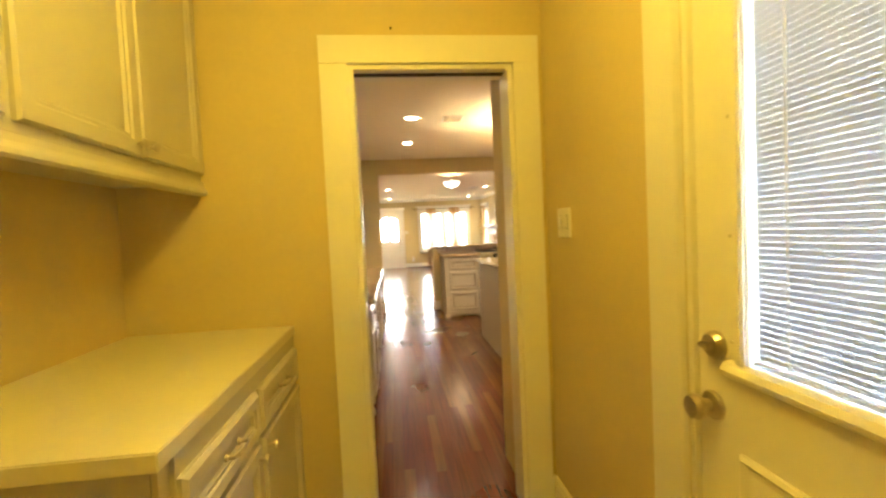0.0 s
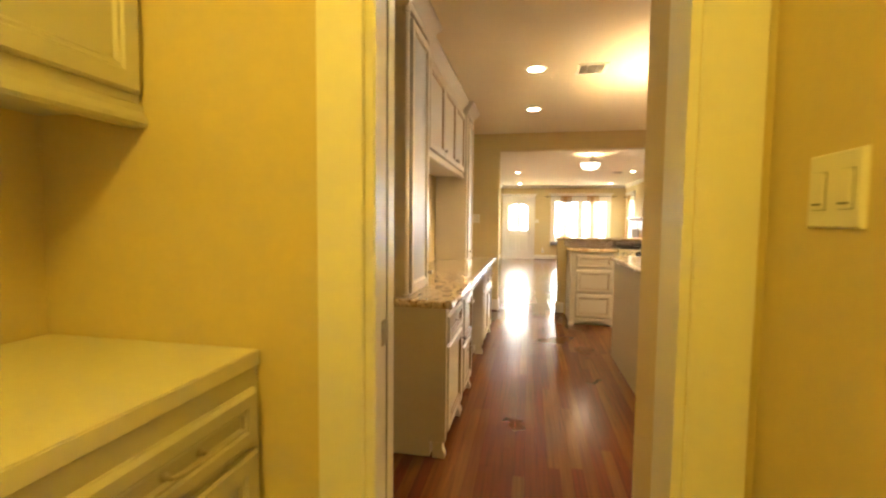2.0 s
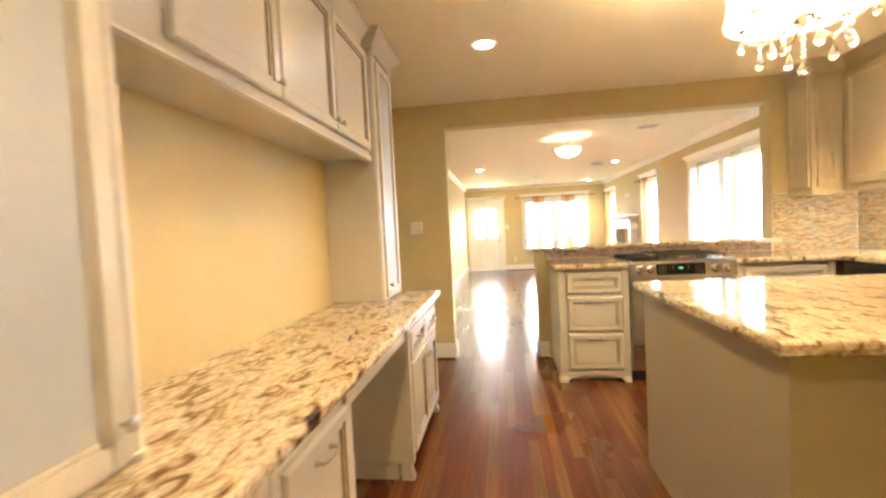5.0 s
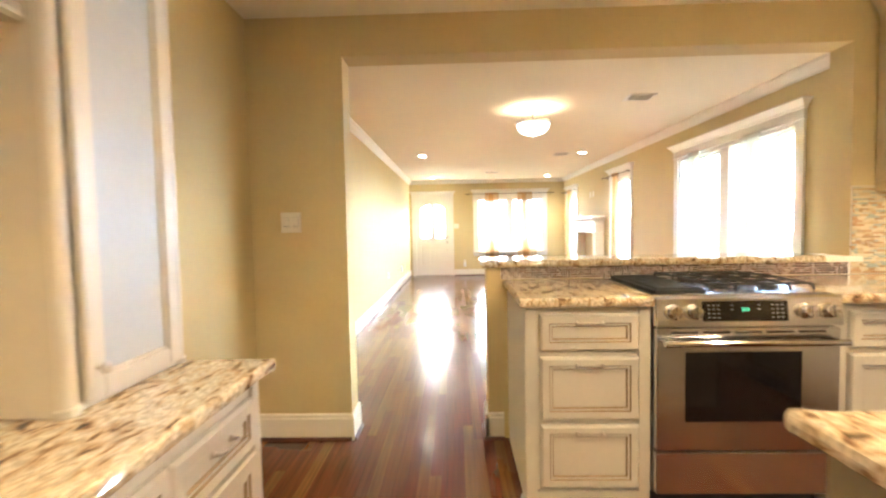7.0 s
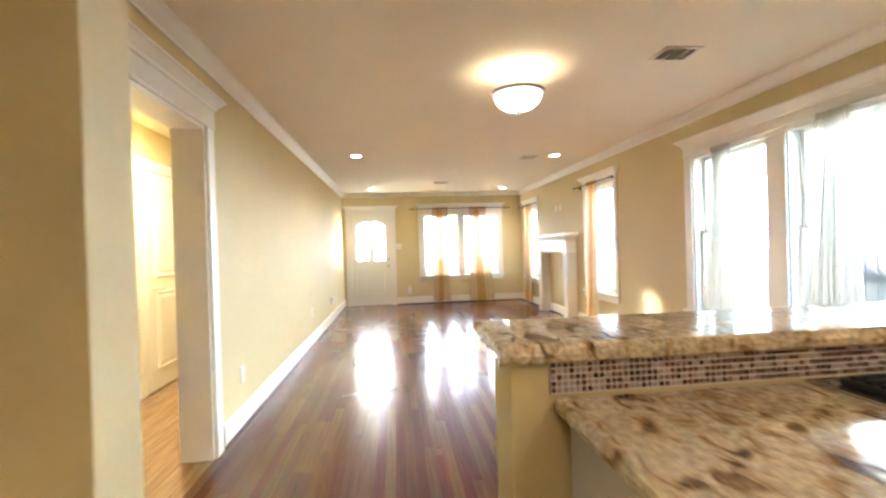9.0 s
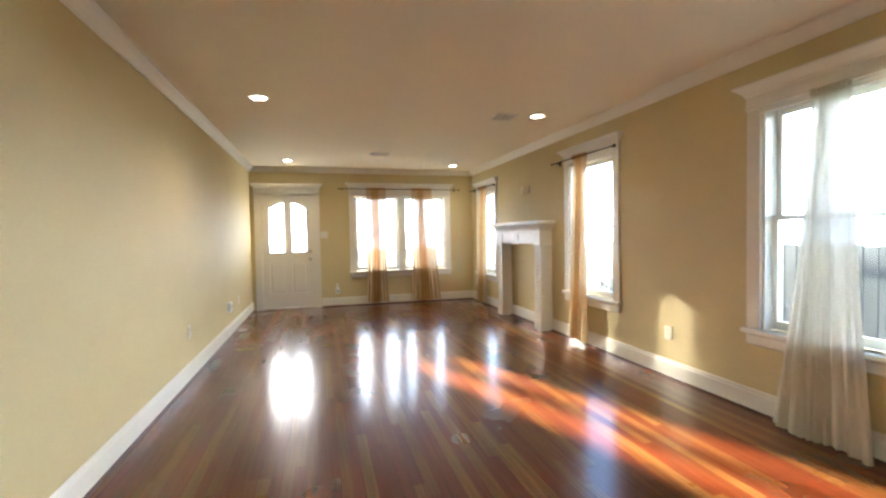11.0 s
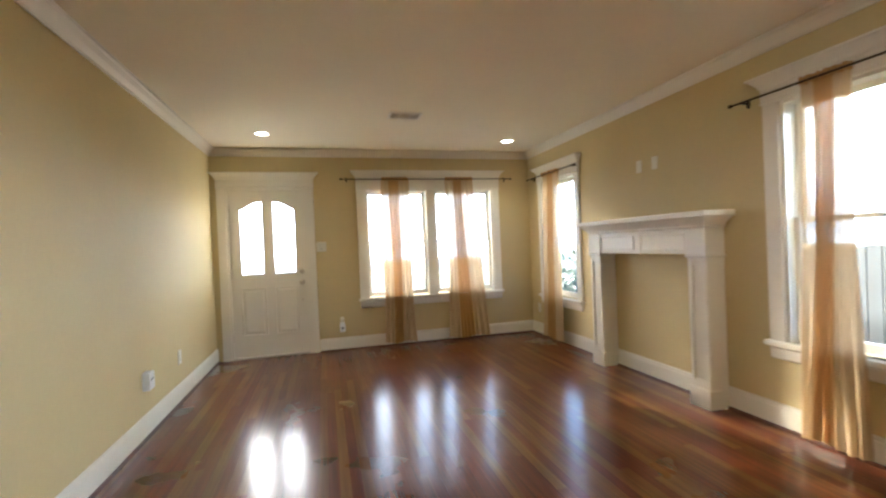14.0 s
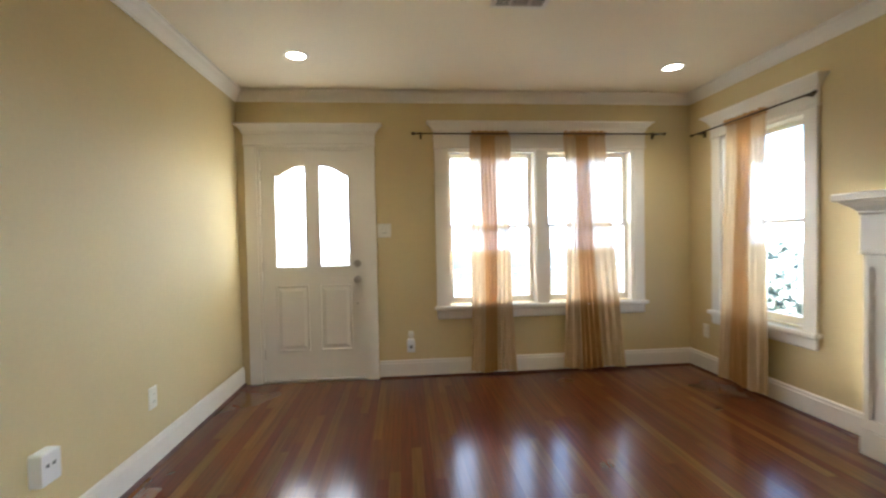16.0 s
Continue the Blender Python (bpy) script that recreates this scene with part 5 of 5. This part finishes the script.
# ---- outdoors ----
tagged(part("ground", B(-150, -150, -0.75, 150, 150, -0.55), LAWN), kind="structure")
# added glowing sheets stand in for bright sky light at the windows
SKY_GLOW = emitter("glowing_sky_sheet_front", (0.95, 0.97, 1.0), 0.62)
SKY_GLOW_SIDE = emitter("glowing_sky_sheet_side", (0.88, 0.94, 1.0), 0.46)
tagged(part("backdrop_front", B(-60, 70, -0.55, 80, 70.2, 11.0), SKY_GLOW), kind="structure")
tagged(part("backdrop_side", B(62, -40, -0.55, 62.2, 69.9, 30.0), SKY_GLOW_SIDE), kind="structure")
# boards carry painted shade, since the sun reaches them here
fence = thing("board_fence", (6.6, 9, -0.55), "grey wooden board fence beside the house, its shade put into the colour", "fence")
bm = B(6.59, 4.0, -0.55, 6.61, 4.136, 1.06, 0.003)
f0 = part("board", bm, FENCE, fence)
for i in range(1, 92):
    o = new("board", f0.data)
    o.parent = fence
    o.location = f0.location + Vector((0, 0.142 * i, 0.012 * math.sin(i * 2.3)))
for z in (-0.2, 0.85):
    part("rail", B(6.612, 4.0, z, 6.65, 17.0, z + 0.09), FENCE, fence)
iron = thing("iron_fence", (6.6, 18.5, -0.55), "grey iron picket fence", "fence")
p0 = part("picket", B(6.59, 17.15, -0.55, 6.61, 17.17, 1.0), PORCH, iron)
for i in range(1, 26):
    o = new("picket", p0.data)
    o.parent = iron
    o.location = p0.location + Vector((0, 0.11 * i, 0))
for z in (-0.4, 0.9):
    part("rail", B(6.585, 17.14, z, 6.615, 19.95, z + 0.03), PORCH, iron)

def leaves(name, centre, size, count, seed, label, category, trunk=None):
    th = thing(name, (centre[0], centre[1], -0.55), label, category)
    rnd = random.Random(seed)
    bm = bmesh.new()
    for _ in range(count):
        d = Vector((rnd.gauss(0, 1), rnd.gauss(0, 1), rnd.gauss(0, 1))).normalized() * rnd.random() ** 0.4
        k = 0.75 + 0.5 * noise.noise(d * 2.3 + Vector((seed, 0, 0)))
        p = Vector(centre) + Vector((d.x * size[0], d.y * size[1], d.z * size[2])) * k
        a = Vector((rnd.gauss(0, 1), rnd.gauss(0, 1), rnd.gauss(0, 1))).normalized()
        b = a.orthogonal().normalized()
        s = rnd.uniform(0.6, 1.3) * (0.05 if trunk is None else 0.16)
        c = a.cross(b)
        bm.faces.new([bm.verts.new(p + q) for q in (a * s, b * s * 0.45, -a * s, -b * s * 0.45 + c * s * 0.1)])
    part("crown", bm, LEAF, th)
    if trunk:
        rings = []
        for i in range(7):
            v = i / 6
            r = trunk * (1 - 0.6 * v) * (1.35 if i == 0 else 1)
            rings.append([(centre[0] + 0.1 * math.sin(v * 3) + r * math.cos(2 * math.pi * j / 10), centre[1] + r * math.sin(2 * math.pi * j / 10), -0.55 + v * (centre[2] + 0.55)) for j in range(10)])
        part("trunk", loft(bmesh.new(), rings), BARK, th)
        for k in range(6):
            a = k * 1.05 + seed
            s = Vector((centre[0], centre[1], centre[2] - size[2] * 0.6 + 0.2 * k))
            part("limb", tube(bmesh.new(), [s, s + Vector((math.cos(a) * size[0] * 0.35, math.sin(a) * size[1] * 0.35, size[2] * 0.4)), s + Vector((math.cos(a) * size[0] * 0.7, math.sin(a) * size[1] * 0.7, size[2] * 0.7))], trunk * 0.25, 7), BARK, th)
leaves("shrub", (5.3, 17.0, 0.30), (0.9, 1.3, 1.15), 2600, 2, "dense green shrub outside the corner window", "shrub")

def sun_dapple_tree(x, y, z, size, seed):
    """A tree added to break up the sunlight: tapered trunk, limbs, and leaf clumps with gaps."""
    th = thing("tree", (x, y, -0.55), "leafy tree added to dapple the sun, with an uneven open crown", "tree")
    rnd = random.Random(seed)
    vs, fs = [], []
    while len(fs) < 2300:
        d = Vector((rnd.uniform(-1, 1), rnd.uniform(-1, 1), rnd.uniform(-1, 1)))
        if d.length > 1:
            continue
        p = Vector((x + d.x * size[0], y + d.y * size[1], z + d.z * size[2]))
        if noise.noise(p * 1.5 + Vector((seed, 0, 0))) < -0.02:
            continue
        a = Vector((rnd.gauss(0, 1), rnd.gauss(0, 1), rnd.gauss(0, 1))).normalized()
        b = a.orthogonal().normalized()
        s = rnd.uniform(0.10, 0.22)
        n = len(vs)
        vs += [tuple(p + q) for q in (a * s, b * s * 0.5, -a * s, -b * s * 0.5)]
        fs.append((n, n + 1, n + 2, n + 3))
    me = bpy.data.meshes.new("crown")
    me.from_pydata(vs, [], fs)
    me.materials.append(LEAF)
    o = new("crown", me)
    o.parent, o.location = th, -ORIGIN[th]
    rings = []
    for i in range(7):
        v = i / 6
        r = 0.24 * (1 - 0.6 * v) * (1.35 if i == 0 else 1)
        rings.append([(x + 0.15 * math.sin(v * 3) + r * math.cos(0.6283 * j), y + r * math.sin(0.6283 * j), -0.55 + v * (z + 0.55)) for j in range(10)])
    part("trunk", loft(bmesh.new(), rings), BARK, th)
    for k in range(7):
        a = k * 0.9 + seed
        q = Vector((x, y, z - size[2] * 0.8 + 0.15 * k))
        part("limb", tube(bmesh.new(), [q, q + Vector((math.cos(a) * size[0] * 0.35, math.sin(a) * size[1] * 0.35, size[2] * 0.35)), q + Vector((math.cos(a) * size[0] * 0.75, math.sin(a) * size[1] * 0.75, size[2] * 0.6))], 0.06, 7), BARK, th)
# added in the sun's path to thin the beams through the front window
sun_dapple_tree(-6.5, 39.0, 6.9, (2.25, 2.2, 2.3), 4)

# porch
porch = thing("porch", (1.7, 16.7, -0.55), "painted front porch deck with a low railing", "porch")
part("deck", B(-0.8, FY + 0.161, -0.15, 4.4, 17.9, -0.02, 0.004), PORCH, porch)
part("footing", B(-0.7, 17.4, -0.55, 4.3, 17.7, -0.151), PORCH, porch)
part("eave", B(-1.0, FY + 0.161, 2.10, 4.5, 16.15, 2.20), PORCH, porch)
for x in (1.16, 4.2):
    part("post", B(x - 0.04, 17.72, -0.019, x + 0.04, 17.81, 0.80, 0.006), PORCH, porch)
for z in (0.05, 0.72):
    part("rail", B(1.201, 17.74, z, 4.139, 17.79, z + 0.05, 0.004), PORCH, porch)
b0 = part("baluster", B(1.25, 17.75, 0.10, 1.275, 17.775, 0.72), PORCH, porch)
for i in range(1, 26):
    o = new("baluster", b0.data)
    o.parent = porch
    o.location = b0.location + Vector((0.112 * i, 0, 0))

# ---- mosaic and floor boards ----
PITCH, ROWS_N = 0.0134, 5
strip = thing("mosaic_strip", (1.6, 6.418, 0.951), "small square brown and cream mosaic tiles under the bar top", "tile strip")
part("grout_bed", B(1.152, 6.4135, 0.951, 3.135, 6.4195, 1.0205), GROUT, strip)
tb = bmesh.new()
stack(tb, 0, 0.0102, 0, 0.0102, [(0, 0), (0.0018, 0), (0.0026, -0.001)], (1, 1, 1, 1))
tb.transform(Matrix.Rotation(radians(90), 4, 'X'))
tile0 = part("tile", tb, MOSAIC_ONE, strip, at=(0, 0, 0))
tile0.location = Vector((1.1535, 6.4132, 0.955)) - ORIGIN[strip]
for k in range(1, 300):
    o = new("tile", tile0.data)
    o.parent = strip
    o.location = tile0.location + Vector((PITCH * (k // ROWS_N), 0, 0.0134 * (k % ROWS_N)))
def plates(name, cells, material, parent, label=""):
    """Many small bevelled plates (x0, y0, z0, x1, y1, z1) as one mesh."""
    vs, fs = [], []
    for x0, y0, z0, x1, y1, z1 in cells:
        n = len(vs)
        vs += [(x0, y0, z0), (x1, y0, z0), (x1, y1, z0), (x0, y1, z0), (x0, y0, z1), (x1, y0, z1), (x1, y1, z1), (x0, y1, z1)]
        fs += [(n, n + 3, n + 2, n + 1), (n + 4, n + 5, n + 6, n + 7), (n, n + 1, n + 5, n + 4), (n + 1, n + 2, n + 6, n + 5), (n + 2, n + 3, n + 7, n + 6), (n + 3, n, n + 4, n + 7)]
    me = bpy.data.meshes.new(name)
    me.from_pydata(vs, [], fs)
    me.materials.append(material)
    ob = new(name, me)
    if parent:
        ob.parent = parent
        ob.location = -ORIGIN[parent] if parent in ORIGIN else Vector((0, 0, 0))
    return tagged(ob, label, kind="stuff")
plates("far_tiles", [(1.1535 + PITCH * c, 6.4106, 0.955 + 0.0134 * r, 1.1535 + PITCH * c + 0.0102, 6.4132, 0.955 + 0.0134 * r + 0.0102) for c in range(60, 147) for r in range(5)], MOSAIC_ALL, strip)
splash = thing("stick_mosaic_backsplash", (3.45, 6.418, 0.951), "thin multicoloured stick mosaic behind the corner worktop", "backsplash")
part("grout_bed", B(3.136, 6.4135, 0.951, KRX - 0.0005, 6.4195, 1.449), GROUT, splash)
part("grout_bed", B(KRX - 0.0065, 3.4, 0.951, KRX - 0.0005, 6.4134, 1.449), GROUT, splash)
rnd = random.Random(5)
cells, cells2 = [], []
for r in range(44):
    z = 0.954 + r * 0.0112
    x = 3.138 + rnd.uniform(-0.03, 0)
    while x < KRX - 0.02:
        w = rnd.choice((0.022, 0.034, 0.05))
        cells.append((max(x, 3.138), 6.4108, z, min(x + w, KRX - 0.008) - 0.002, 6.4134, z + 0.0096))
        x += w
    y = 4.6 + rnd.uniform(-0.03, 0)
    while y < 6.40:
        w = rnd.choice((0.022, 0.034, 0.05))
        cells2.append((KRX - 0.0095, y, z, KRX - 0.0066, min(y + w, 6.41) - 0.002, z + 0.0096))
        y += w
plates("stick_tiles", cells, STICKS, splash)
plates("stick_tiles", cells2, STICKS, splash)

floor = bpy.data.objects["floor"]
rnd = random.Random(11)
BW = 0.0585
rest, singles = [], 0
shapes = {}
x = LX - 0.001
while x < KRX:
    y = 1.162 + rnd.uniform(-2.0, 0)
    while y < 15.43:
        n = rnd.choice((0.75, 1.1, 1.5, 1.9, 2.4))
        a, b = max(y, 1.162), min(y + n, 15.455)
        y += n
        if b - a < 0.02:
            continue
        whole = abs(b - a - n) < 1e-6
        if whole and singles < 300 and 7.2 < a < 14.2:
            if n not in shapes:
                me = bpy.data.meshes.new("plank")
                g = 0.0002
                vs = [(g, g, 0), (BW - g, g, 0), (BW - g, n - g, 0), (g, n - g, 0), (g, g, 0.01576), (BW - g, g, 0.01576), (BW - g, n - g, 0.01576), (g, n - g, 0.01576),
                      (g + 0.0004, g + 0.0004, 0.0158), (BW - g - 0.0004, g + 0.0004, 0.0158), (BW - g - 0.0004, n - g - 0.0004, 0.0158), (g + 0.0004, n - g - 0.0004, 0.0158)]
                fs = [(0, 3, 2, 1), (8, 9, 10, 11)]
                for i in range(4):
                    j = (i + 1) % 4
                    fs += [(i, j, j + 4, i + 4), (i + 4, j + 4, j + 8, i + 8)]
                me.from_pydata(vs, [], fs)
                me.materials.append(WOOD_ONE)
                shapes[n] = me
            o = new("plank", shapes[n])
            o.parent = floor
            o.location = (x, a, -0.0158)
            singles += 1
        else:
            rest.append((x + 0.0002, a + 0.0003, -0.0158, x + BW - 0.0002, b - 0.0003, 0.0 - rnd.random() * 0.00002))
    x += BW
plates("far_planks", rest, WOOD_ALL, floor)
